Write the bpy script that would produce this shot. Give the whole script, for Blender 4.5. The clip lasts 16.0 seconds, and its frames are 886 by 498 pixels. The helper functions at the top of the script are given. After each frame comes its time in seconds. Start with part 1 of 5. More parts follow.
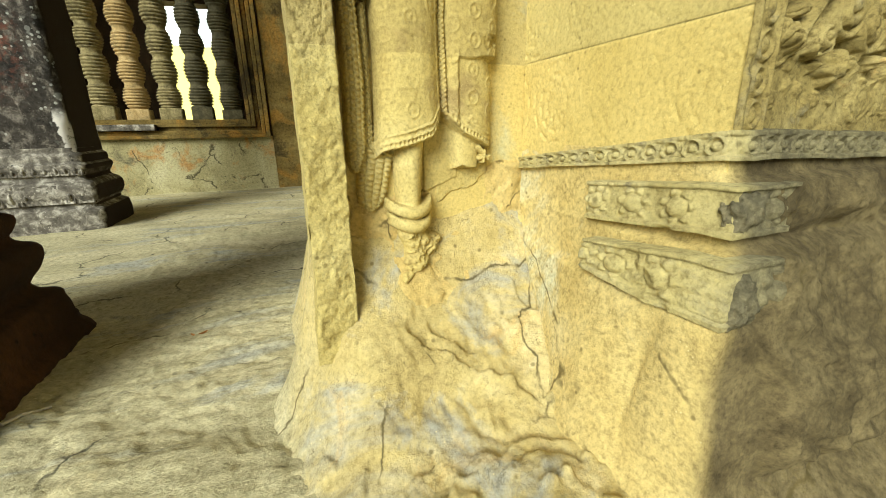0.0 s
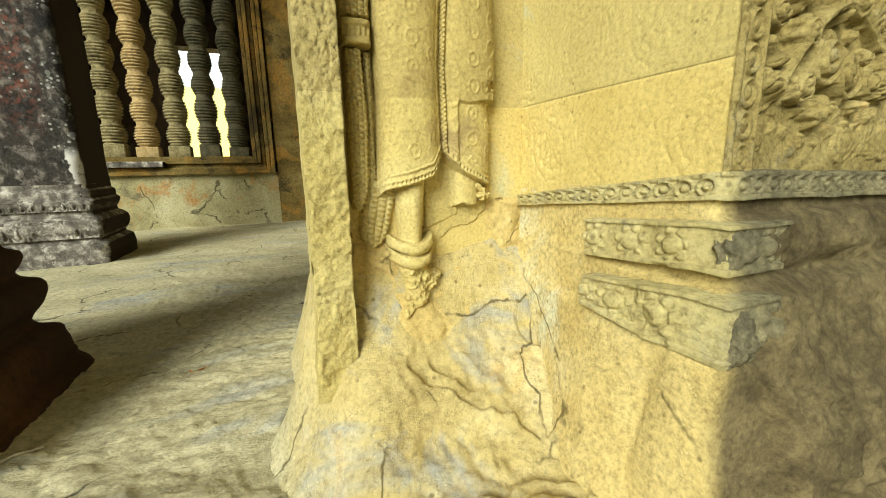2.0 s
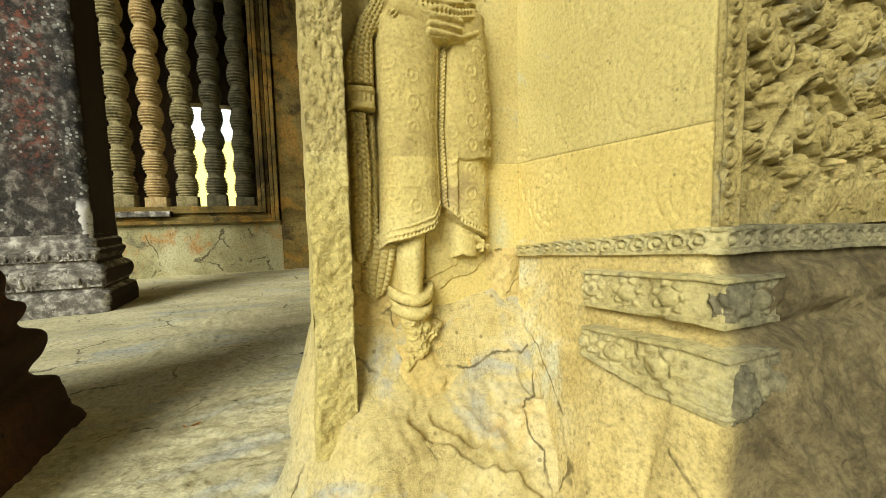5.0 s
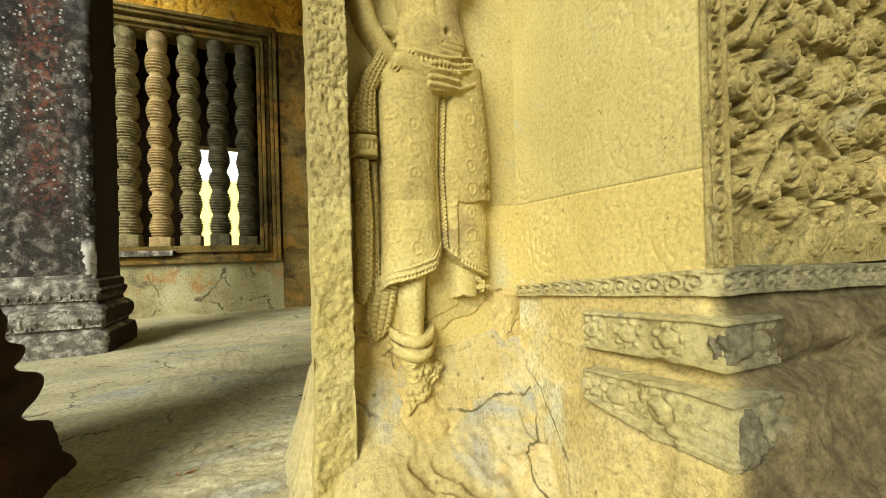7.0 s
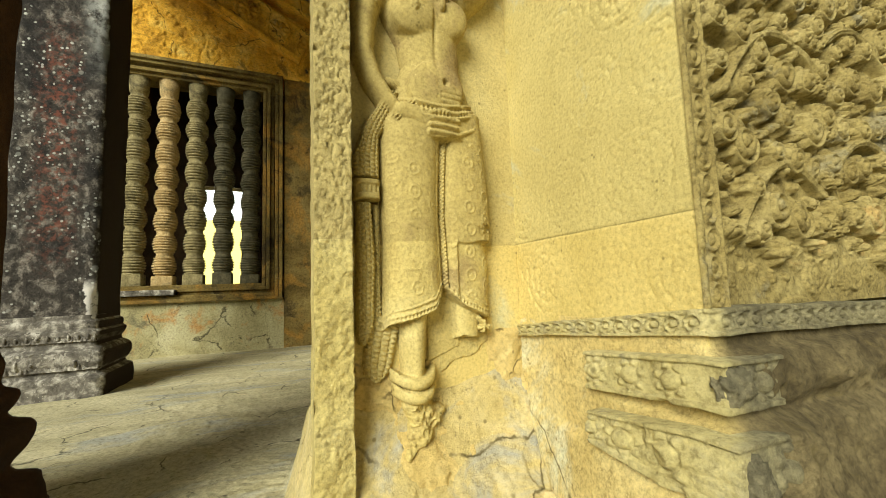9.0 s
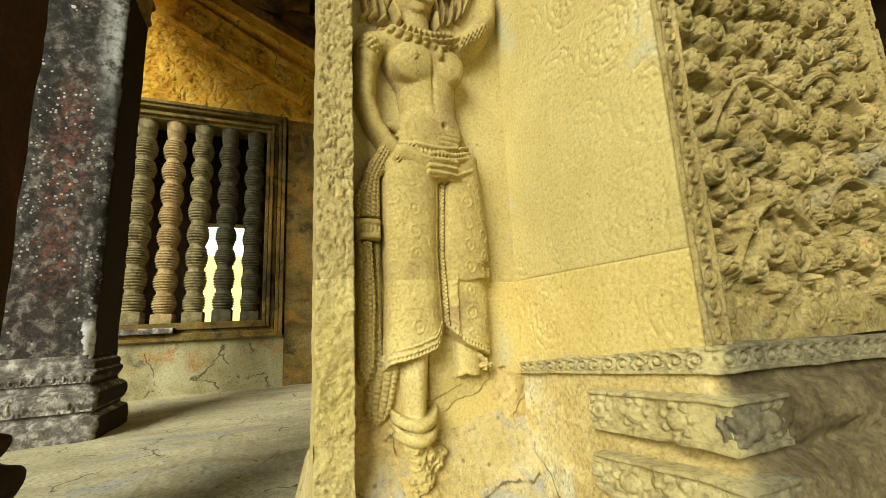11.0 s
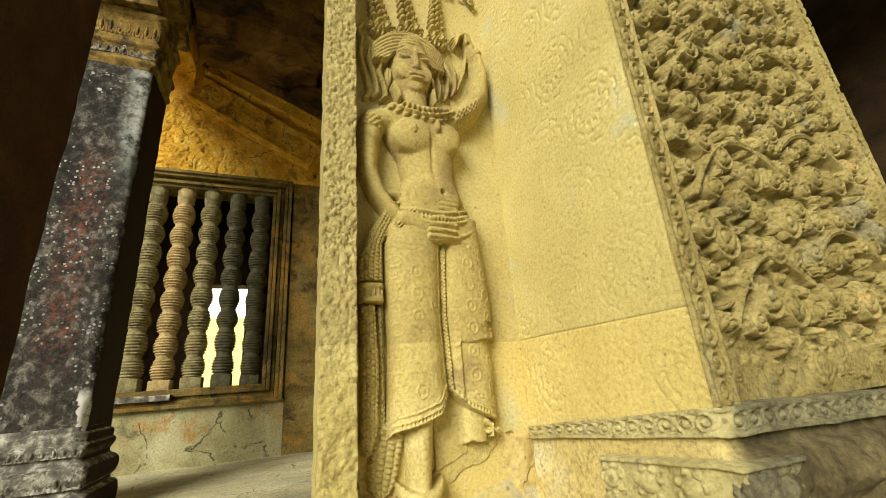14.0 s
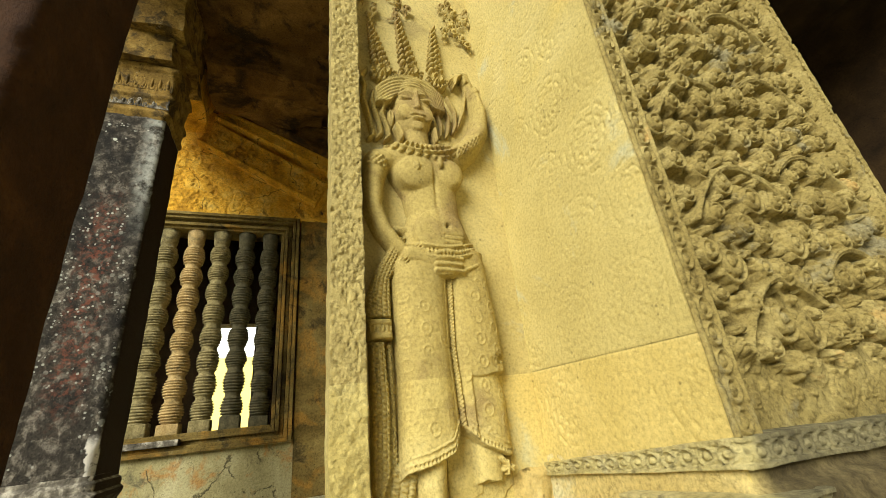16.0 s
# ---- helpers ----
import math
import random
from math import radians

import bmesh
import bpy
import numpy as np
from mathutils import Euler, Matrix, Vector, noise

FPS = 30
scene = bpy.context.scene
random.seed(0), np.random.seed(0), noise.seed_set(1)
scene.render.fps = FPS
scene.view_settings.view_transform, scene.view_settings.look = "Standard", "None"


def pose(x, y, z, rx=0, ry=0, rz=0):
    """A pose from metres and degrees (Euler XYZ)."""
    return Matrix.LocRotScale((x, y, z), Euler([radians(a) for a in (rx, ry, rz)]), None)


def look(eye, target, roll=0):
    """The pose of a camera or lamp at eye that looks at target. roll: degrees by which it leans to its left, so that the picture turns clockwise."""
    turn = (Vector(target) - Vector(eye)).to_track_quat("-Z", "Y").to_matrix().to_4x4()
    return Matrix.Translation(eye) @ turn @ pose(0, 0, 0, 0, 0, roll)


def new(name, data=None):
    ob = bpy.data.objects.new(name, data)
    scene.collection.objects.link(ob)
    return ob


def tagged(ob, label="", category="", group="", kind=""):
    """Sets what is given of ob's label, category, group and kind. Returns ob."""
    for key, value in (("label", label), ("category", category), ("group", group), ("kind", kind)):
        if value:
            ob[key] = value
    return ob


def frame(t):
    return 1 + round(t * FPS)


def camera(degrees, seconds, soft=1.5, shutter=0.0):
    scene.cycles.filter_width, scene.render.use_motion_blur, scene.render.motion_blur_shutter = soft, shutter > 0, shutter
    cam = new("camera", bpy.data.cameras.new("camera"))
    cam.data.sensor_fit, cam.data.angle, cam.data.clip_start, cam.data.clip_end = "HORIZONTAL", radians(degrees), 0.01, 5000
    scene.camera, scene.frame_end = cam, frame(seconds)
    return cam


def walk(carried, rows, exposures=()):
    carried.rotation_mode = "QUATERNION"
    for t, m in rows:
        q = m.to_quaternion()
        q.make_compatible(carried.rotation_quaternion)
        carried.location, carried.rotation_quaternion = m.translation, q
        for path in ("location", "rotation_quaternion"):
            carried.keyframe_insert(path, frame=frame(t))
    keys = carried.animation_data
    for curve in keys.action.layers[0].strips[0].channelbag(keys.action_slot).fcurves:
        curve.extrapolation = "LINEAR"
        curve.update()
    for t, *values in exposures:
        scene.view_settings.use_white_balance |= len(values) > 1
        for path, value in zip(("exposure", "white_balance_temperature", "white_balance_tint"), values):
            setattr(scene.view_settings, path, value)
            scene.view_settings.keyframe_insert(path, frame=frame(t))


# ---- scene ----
cam = camera(96.14, 16.0, 0.5)
PATH = [
    (0.0, look((-0.0024, 0.0300, 0.5173), (-0.0004, 0.9887, 0.2331), -0.94)),
    (0.5, look((-0.0022, 0.0280, 0.5193), (-0.0005, 0.9929, 0.2568), -0.96)),
    (1.0, look((-0.0024, 0.0255, 0.5215), (-0.0009, 0.9961, 0.2806), -0.98)),
    (1.5, look((-0.0023, 0.0239, 0.5234), (-0.0010, 0.9989, 0.3012), -0.99)),
    (2.0, look((-0.0020, 0.0221, 0.5250), (-0.0011, 1.0012, 0.3213), -1.04)),
    (2.5, look((-0.0018, 0.0207, 0.5269), (-0.0011, 1.0026, 0.3374), -1.06)),
    (3.0, look((-0.0017, 0.0187, 0.5287), (-0.0012, 1.0041, 0.3586), -1.09)),
    (3.5, look((-0.0010, 0.0169, 0.5309), (-0.0009, 1.0056, 0.3808), -1.13)),
    (4.0, look((-0.0009, 0.0147, 0.5333), (-0.0005, 1.0065, 0.4054), -1.19)),
    (6.5, look((-0.0005, 0.0030, 0.5433), (-0.0004, 1.0027, 0.5180), -1.47)),
    (7.0, look((0.0000, 0.0000, 0.5460), (0.0003, 1.0000, 0.5486), -1.60)),
    (7.5, look((0.0001, -0.0026, 0.5478), (0.0006, 0.9972, 0.5702), -1.71)),
    (8.0, look((0.0006, -0.0050, 0.5493), (0.0012, 0.9939, 0.5949), -1.79)),
    (8.5, look((0.0015, -0.0079, 0.5507), (0.0015, 0.9897, 0.6200), -1.85)),
    (9.0, look((0.0018, -0.0111, 0.5527), (0.0021, 0.9845, 0.6466), -2.01)),
    (11.5, look((0.0030, -0.0233, 0.5624), (0.0055, 0.9569, 0.7603), -2.94)),
    (12.0, look((0.0038, -0.0266, 0.5638), (0.0065, 0.9485, 0.7852), -3.18)),
    (12.5, look((0.0040, -0.0305, 0.5664), (0.0078, 0.9392, 0.8106), -3.52)),
    (13.0, look((0.0050, -0.0334, 0.5682), (0.0091, 0.9305, 0.8345), -3.84)),
    (13.5, look((0.0050, -0.0369, 0.5694), (0.0090, 0.9209, 0.8569), -4.01)),
    (14.0, look((0.0060, -0.0402, 0.5712), (0.0100, 0.9108, 0.8805), -4.29)),
    (14.5, look((0.0061, -0.0437, 0.5721), (0.0113, 0.8988, 0.9063), -4.82)),
    (15.0, look((0.0067, -0.0467, 0.5734), (0.0111, 0.8892, 0.9258), -5.28)),
    (15.5, look((0.0074, -0.0497, 0.5748), (0.0122, 0.8775, 0.9493), -6.07)),
    (16.0, look((0.0072, -0.0504, 0.5752), (0.0017, 0.8739, 0.9569), -6.31)),
]
walk(cam, PATH, [(0, -0.07, 5900, 3), (5, -0.10, 6000, 4), (11, -0.15, 6250, 5), (16, -0.16, 6350, 6)])

# ---- light ----
world = bpy.data.worlds.new("world")
scene.world = world
world.use_nodes = True
wn = world.node_tree.nodes
sky = wn.new("ShaderNodeTexSky")
sky.sky_type, sky.sun_disc = "NISHITA", False
sky.sun_elevation, sky.sun_rotation = radians(38), radians(215)
sky.air_density, sky.dust_density = 1.4, 3.0
world.node_tree.links.new(sky.outputs[0], wn["Background"].inputs[0])
wn["Background"].inputs[1].default_value = 0.037

TURN = 22.97                                    # the building's axes in the world
SITE = pose(0.336, 0.4998, 0, 0, 0, TURN)       # u along the face, v into the building


def local(u, v, z):
    return SITE @ Vector((u, v, z))


sun = new("sun", bpy.data.lights.new("sun", "SUN"))
sun.data.energy, sun.data.angle, sun.data.color = 6.1, radians(31), (1.0, 0.955, 0.84)
sun.matrix_world = look(local(-3.15, -3.05, 2.9), local(0, 0, 0.6))

# ---- materials ----


def stone(name, dark, mid, light, grain=60.0, patch=4.0, bump=0.35, rough=0.9, stains=(), upper=None, layered=0.0, cracks=0.0, flakes=0.0, zone=None, mottle=0.7, deep=0.05):
    """Weathered stone: patches, grain, pits; stains are (colour, scale, threshold, strength); upper is (height, colour)."""
    m = bpy.data.materials.new(name)
    m.use_nodes = True
    nt, N = m.node_tree, m.node_tree.nodes
    link = nt.links.new
    bsdf = N["Principled BSDF"]
    bsdf.inputs["Roughness"].default_value = rough
    bsdf.inputs["Specular IOR Level"].default_value = 0.25
    tc = N.new("ShaderNodeTexCoord").outputs["Object"]
    if layered:
        mp = N.new("ShaderNodeMapping")
        mp.inputs["Scale"].default_value = layered if isinstance(layered, tuple) else (1, 1, layered)
        link(tc, mp.inputs[0])
        tcl = mp.outputs[0]
    else:
        tcl = tc

    def noise_tex(scale, detail=6, rough_=0.6, src=tc, dist=0.0):
        n = N.new("ShaderNodeTexNoise")
        n.inputs["Scale"].default_value, n.inputs["Detail"].default_value = scale, detail
        n.inputs["Roughness"].default_value, n.inputs["Distortion"].default_value = rough_, dist
        link(src, n.inputs["Vector"])
        return n.outputs["Fac"]

    def ramp(fac, stops):
        r = N.new("ShaderNodeValToRGB")
        while len(r.color_ramp.elements) < len(stops):
            r.color_ramp.elements.new(0.5)
        for e, (p, c) in zip(r.color_ramp.elements, stops):
            e.position, e.color = p, (*c, 1)
        link(fac, r.inputs[0])
        return r.outputs[0]

    def mix(a, b, fac, mode="MIX"):
        x = N.new("ShaderNodeMix")
        x.data_type, x.blend_type = "RGBA", mode
        for v, i in ((fac, 0), (a, 6), (b, 7)):
            if isinstance(v, (int, float)):
                x.inputs[i].default_value = v
            elif isinstance(v, tuple):
                x.inputs[i].default_value = (*v, 1)
            else:
                link(v, x.inputs[i])
        return x.outputs[2]

    col = ramp(noise_tex(patch, 8, 0.62, tcl, 0.4), [(0.28, dark), (0.5, mid), (0.72, light)])
    if upper:
        sep = N.new("ShaderNodeSeparateXYZ")
        link(tc, sep.inputs[0])
        cmp_ = N.new("ShaderNodeMath")
        cmp_.operation = "GREATER_THAN"
        cmp_.inputs[1].default_value = upper[0]
        link(sep.outputs[2], cmp_.inputs[0])
        up = mix(upper[1], tuple(c * 0.78 for c in upper[1]), ramp(noise_tex(patch * 1.7, 6), [(0.35, (0, 0, 0)), (0.7, (1, 1, 1))]))
        col = mix(col, up, cmp_.outputs[0])
    for colour, scale, edge, strength in stains:
        f = ramp(noise_tex(scale, 7, 0.65, tcl, 0.6), [(edge, (0, 0, 0)), (min(edge + 0.09, 0.99), (strength,) * 3)])
        col = mix(col, colour, f)
    g = noise_tex(grain, 10, 0.75)
    col = mix(col, ramp(g, [(0.34, (0.40, 0.37, 0.31)), (0.5, (0.97, 0.96, 0.94)), (0.66, (1.32, 1.32, 1.28))]), mottle, "MULTIPLY")
    vo = N.new("ShaderNodeTexVoronoi")
    vo.inputs["Scale"].default_value = grain * 1.3
    link(tc, vo.inputs["Vector"])
    pits = ramp(vo.outputs["Distance"], [(0.06, (1, 1, 1)), (0.22, (0, 0, 0))])
    sparse = ramp(noise_tex(grain * 0.2, 3), [(0.52, (0, 0, 0)), (0.62, (0.75, 0.75, 0.75))])
    col = mix(col, tuple(min(0.85, c * 1.2) for c in light), mix((0, 0, 0), pits, sparse))
    vp = N.new("ShaderNodeTexVoronoi")
    vp.inputs["Scale"].default_value = grain * 0.42
    link(tc, vp.inputs["Vector"])
    holes = ramp(vp.outputs["Distance"], [(0.10, (1, 1, 1)), (0.20, (0, 0, 0))])
    few = ramp(noise_tex(grain * 0.09, 4), [(0.50, (0, 0, 0)), (0.60, (0.8, 0.8, 0.8))])
    col = mix(col, tuple(c * 0.45 for c in dark), mix((0, 0, 0), holes, few))
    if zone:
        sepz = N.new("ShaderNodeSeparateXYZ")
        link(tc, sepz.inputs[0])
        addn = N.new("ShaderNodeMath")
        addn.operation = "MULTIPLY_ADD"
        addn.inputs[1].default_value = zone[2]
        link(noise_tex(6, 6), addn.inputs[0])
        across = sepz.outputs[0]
        if len(zone) > 5:                           # smooth yellow side; brown eroded front of the pier, darkened as if in shade
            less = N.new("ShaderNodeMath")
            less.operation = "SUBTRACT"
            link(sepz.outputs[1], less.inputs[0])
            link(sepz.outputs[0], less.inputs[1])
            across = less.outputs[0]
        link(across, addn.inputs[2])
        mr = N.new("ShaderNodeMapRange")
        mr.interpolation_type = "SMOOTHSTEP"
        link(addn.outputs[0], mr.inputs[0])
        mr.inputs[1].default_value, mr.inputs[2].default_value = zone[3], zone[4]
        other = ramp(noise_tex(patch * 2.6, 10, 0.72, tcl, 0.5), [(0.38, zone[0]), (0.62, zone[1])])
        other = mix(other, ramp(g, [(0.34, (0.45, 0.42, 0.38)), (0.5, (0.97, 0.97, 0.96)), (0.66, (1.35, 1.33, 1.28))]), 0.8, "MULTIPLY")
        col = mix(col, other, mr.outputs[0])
    if cracks:
        wob = N.new("ShaderNodeMix")
        wob.data_type = "VECTOR"
        wob.inputs[0].default_value = 0.16
        nz = N.new("ShaderNodeTexNoise")
        nz.inputs["Scale"].default_value, nz.inputs["Detail"].default_value = 6, 6
        link(tc, nz.inputs["Vector"])
        link(tc, wob.inputs[4])
        link(nz.outputs["Color"], wob.inputs[5])
        vc = N.new("ShaderNodeTexVoronoi")
        vc.feature = "DISTANCE_TO_EDGE"
        vc.inputs["Scale"].default_value = cracks
        link(wob.outputs[1], vc.inputs["Vector"])
        line = ramp(vc.outputs["Distance"], [(0.003, (1, 1, 1)), (0.013, (0, 0, 0))])
        some = ramp(noise_tex(5, 4), [(0.50, (0, 0, 0)), (0.56, (0.9, 0.9, 0.9))])
        crack = mix((0, 0, 0), line, some)
        col = mix(col, tuple(c * 0.25 for c in dark), crack)
    link(col, bsdf.inputs["Base Color"])
    b1 = N.new("ShaderNodeBump")
    b1.inputs["Strength"].default_value, b1.inputs["Distance"].default_value = min(1.0, bump * 1.6), 0.0042
    link(noise_tex(grain * 0.95, 10, 0.8, tcl), b1.inputs["Height"])
    if flakes:
        terr = N.new("ShaderNodeMath")
        terr.operation = "SNAP"
        terr.inputs[1].default_value = 0.07
        link(noise_tex(flakes, 9, 0.6, tcl, 0.5), terr.inputs[0])
        frac = N.new("ShaderNodeMath")
        frac.operation = "FRACT"
        div = N.new("ShaderNodeMath")
        div.operation = "DIVIDE"
        div.inputs[1].default_value = 0.07
        link(terr.inputs[0].links[0].from_socket, div.inputs[0])
        link(div.outputs[0], frac.inputs[0])
        rim = ramp(frac.outputs[0], [(0.0, (1, 1, 1)), (0.11, (0, 0, 0))])
        rim_some = ramp(noise_tex(flakes * 1.7, 5), [(0.50, (0, 0, 0)), (0.60, (0.75, 0.75, 0.75))])
        link(mix(col, tuple(c * 0.30 for c in dark), mix((0, 0, 0), rim, rim_some)), bsdf.inputs["Base Color"])
        b0 = N.new("ShaderNodeBump")
        b0.inputs["Strength"].default_value, b0.inputs["Distance"].default_value = 0.9, deep
        link(terr.outputs[0], b0.inputs["Height"])
        link(b0.outputs[0], b1.inputs["Normal"])
    b2 = N.new("ShaderNodeBump")
    b2.inputs["Strength"].default_value, b2.inputs["Distance"].default_value = min(1.0, bump * 1.5), 0.0028
    link(noise_tex(grain * 3.0, 4, 0.6), b2.inputs["Height"])
    link(b1.outputs[0], b2.inputs["Normal"])
    link(b2.outputs[0], bsdf.inputs["Normal"])
    return m


M_FIG = stone("figure_sandstone", (0.43, 0.33, 0.105), (0.53, 0.425, 0.15), (0.61, 0.51, 0.22), patch=5, grain=150, mottle=0.6, bump=0.26, upper=(0.640, (0.46, 0.36, 0.122)),
              stains=(((0.22, 0.145, 0.065), 3.1, 0.55, 0.6), ((0.50, 0.50, 0.40), 6.0, 0.66, 0.5)))
M_WALL = stone("yellow_sandstone", (0.52, 0.40, 0.12), (0.62, 0.49, 0.170), (0.68, 0.565, 0.24), patch=2.6, mottle=0.5, grain=150, bump=0.24,
               stains=(((0.50, 0.54, 0.38), 3.0, 0.60, 0.5), ((0.60, 0.41, 0.12), 4.0, 0.58, 0.4)))
M_PALE = stone("pale_sandstone", (0.46, 0.37, 0.128), (0.56, 0.46, 0.172), (0.64, 0.55, 0.25), patch=2.2, bump=0.24, grain=150, mottle=0.5,
               stains=(((0.43, 0.49, 0.40), 3.6, 0.58, 0.6), ((0.63, 0.48, 0.13), 2.5, 0.55, 0.5)))
M_NICHE = stone("niche_sandstone", (0.42, 0.33, 0.110), (0.54, 0.435, 0.165), (0.62, 0.52, 0.22), patch=3, bump=0.45, grain=130, mottle=0.5,
                stains=(((0.42, 0.44, 0.34), 4.0, 0.60, 0.6), ((0.42, 0.22, 0.08), 6.0, 0.66, 0.5), ((0.27, 0.21, 0.09), 5.0, 0.57, 0.6)))
M_CARVED = stone("carved_sandstone", (0.21, 0.155, 0.046), (0.335, 0.262, 0.09), (0.46, 0.375, 0.152), patch=9, grain=130, bump=0.4, mottle=0.9,
                 stains=(((0.24, 0.23, 0.16), 7.0, 0.56, 0.6), ((0.50, 0.27, 0.07), 9.0, 0.62, 0.65)))
M_JAMB = stone("jamb_sandstone", (0.52, 0.41, 0.13), (0.62, 0.51, 0.19), (0.70, 0.60, 0.28), patch=4, grain=90, bump=0.7, upper=(0.640, (0.56, 0.45, 0.175)))
M_WORN = stone("worn_base_stone", (0.13, 0.10, 0.045), (0.21, 0.17, 0.08), (0.31, 0.26, 0.14), patch=5, grain=45, bump=0.9, layered=1.8,
               stains=(((0.38, 0.31, 0.13), 3.0, 0.56, 0.5),), flakes=5)
# zone: front of the bands, darker stone with its shade put into the colour
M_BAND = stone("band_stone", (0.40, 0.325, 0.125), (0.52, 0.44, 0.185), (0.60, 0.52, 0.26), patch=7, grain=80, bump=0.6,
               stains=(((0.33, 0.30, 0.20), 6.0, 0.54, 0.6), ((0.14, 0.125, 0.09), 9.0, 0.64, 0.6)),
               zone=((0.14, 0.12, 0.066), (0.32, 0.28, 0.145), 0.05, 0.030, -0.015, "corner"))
# zone: brown front of the base, part stone tone, part painted shade
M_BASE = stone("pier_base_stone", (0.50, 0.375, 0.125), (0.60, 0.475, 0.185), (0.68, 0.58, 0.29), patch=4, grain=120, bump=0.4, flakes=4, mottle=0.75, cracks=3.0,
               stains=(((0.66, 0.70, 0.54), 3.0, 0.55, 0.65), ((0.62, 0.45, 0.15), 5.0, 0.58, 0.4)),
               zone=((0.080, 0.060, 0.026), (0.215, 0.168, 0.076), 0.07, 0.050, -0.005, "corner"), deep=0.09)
M_STEP = stone("worn_step_stone", (0.42, 0.32, 0.115), (0.56, 0.45, 0.18), (0.67, 0.57, 0.30), patch=6, grain=90, bump=0.5, cracks=4.0, flakes=8, mottle=0.5, deep=0.08, zone=((0.40, 0.36, 0.21), (0.60, 0.54, 0.32), 0.30, -0.27, -0.43),
               stains=(((0.34, 0.355, 0.33), 3.4, 0.55, 0.75), ((0.80, 0.72, 0.46), 8.0, 0.63, 0.45), ((0.62, 0.42, 0.14), 6.0, 0.60, 0.55), ((0.30, 0.25, 0.14), 9.0, 0.66, 0.6)))
M_SAND = stone("sandy_yellow_stone", (0.50, 0.365, 0.115), (0.61, 0.46, 0.165), (0.68, 0.55, 0.24), patch=5, grain=110, bump=0.5, cracks=5.0, mottle=0.5,
               stains=(((0.56, 0.62, 0.48), 4.0, 0.60, 0.6), ((0.58, 0.40, 0.15), 6.0, 0.60, 0.4)))
M_FLOOR = stone("floor_stone", (0.40, 0.36, 0.21), (0.55, 0.495, 0.29), (0.68, 0.62, 0.39), patch=2.6, grain=60, bump=0.7, cracks=3.0, flakes=8.0, layered=(0.45, 1.9, 1.0), mottle=0.65, deep=0.17,
                stains=(((0.40, 0.41, 0.37), 3.0, 0.55, 0.7), ((0.74, 0.64, 0.36), 4.5, 0.60, 0.6), ((0.24, 0.21, 0.13), 7.0, 0.64, 0.6)))
# red-brown stone taken near black, the pillar's deep shade put into its colour
M_PILDARK = stone("shaded_red_stone", (0.020, 0.008, 0.002), (0.040, 0.016, 0.005), (0.075, 0.032, 0.010), patch=5, bump=0.6)
M_PILBASE = stone("grey_carved_stone", (0.030, 0.026, 0.020), (0.16, 0.143, 0.114), (0.62, 0.58, 0.48), patch=17, grain=60, bump=1.0)
M_CHIP = stone("dark_broken_stone", (0.10, 0.088, 0.05), (0.20, 0.175, 0.10), (0.36, 0.31, 0.17), patch=30, grain=110, bump=0.6)
M_CAP = stone("capital_stone", (0.09, 0.052, 0.010), (0.27, 0.17, 0.038), (0.46, 0.32, 0.095), patch=8, bump=0.9, flakes=6,
              stains=(((0.04, 0.03, 0.015), 7.0, 0.51, 0.8), ((0.42, 0.40, 0.28), 12.0, 0.64, 0.6)))
M_WOOD = stone("dry_twig", (0.5, 0.44, 0.32), (0.6, 0.54, 0.42), (0.7, 0.65, 0.52), patch=40, bump=0.3)
M_LEAF = stone("dead_leaf", (0.22, 0.09, 0.02), (0.36, 0.17, 0.045), (0.48, 0.26, 0.08), patch=60, bump=0.2)
M_BACK = stone("gallery_wall_stone", (0.22, 0.19, 0.085), (0.37, 0.33, 0.165), (0.50, 0.46, 0.27), patch=3, bump=0.8, cracks=2.0, flakes=3,
               stains=(((0.40, 0.20, 0.05), 4.0, 0.57, 0.75), ((0.09, 0.08, 0.05), 5.0, 0.59, 0.75)))
M_FRAME = stone("window_frame_stone", (0.07, 0.05, 0.012), (0.18, 0.125, 0.033), (0.31, 0.235, 0.08), patch=3, bump=0.8, flakes=5, mottle=0.8,
                stains=(((0.36, 0.33, 0.19), 5.0, 0.62, 0.5), ((0.42, 0.22, 0.035), 2.6, 0.52, 0.6), ((0.035, 0.026, 0.012), 4.0, 0.55, 0.75)))
M_ORANGE = stone("ochre_vault_stone", (0.36, 0.175, 0.014), (0.78, 0.43, 0.040), (0.88, 0.60, 0.12), patch=5, bump=0.9, flakes=6, cracks=2.5, mottle=0.6,
                 stains=(((0.14, 0.075, 0.016), 4.0, 0.58, 0.7), ((0.46, 0.33, 0.12), 7.0, 0.60, 0.6)))
# near black: the deep shade of unlit interiors is put into this colour
M_DARK = stone("deep_shade_stone", (0.018, 0.010, 0.003), (0.040, 0.022, 0.007), (0.07, 0.04, 0.013), patch=4, bump=0.9)
# much darker than the ochre courses, blotched near black
M_VAULT = stone("dark_ochre_vault_stone", (0.05, 0.025, 0.006), (0.17, 0.09, 0.02), (0.32, 0.18, 0.05), patch=2.5, bump=1.0, flakes=3,
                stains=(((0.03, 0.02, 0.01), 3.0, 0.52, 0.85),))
M_BAL1 = stone("baluster_grey_stone", (0.10, 0.082, 0.035), (0.23, 0.19, 0.085), (0.36, 0.30, 0.15), patch=14, bump=0.6, stains=(((0.05, 0.04, 0.02), 8.0, 0.55, 0.7),))
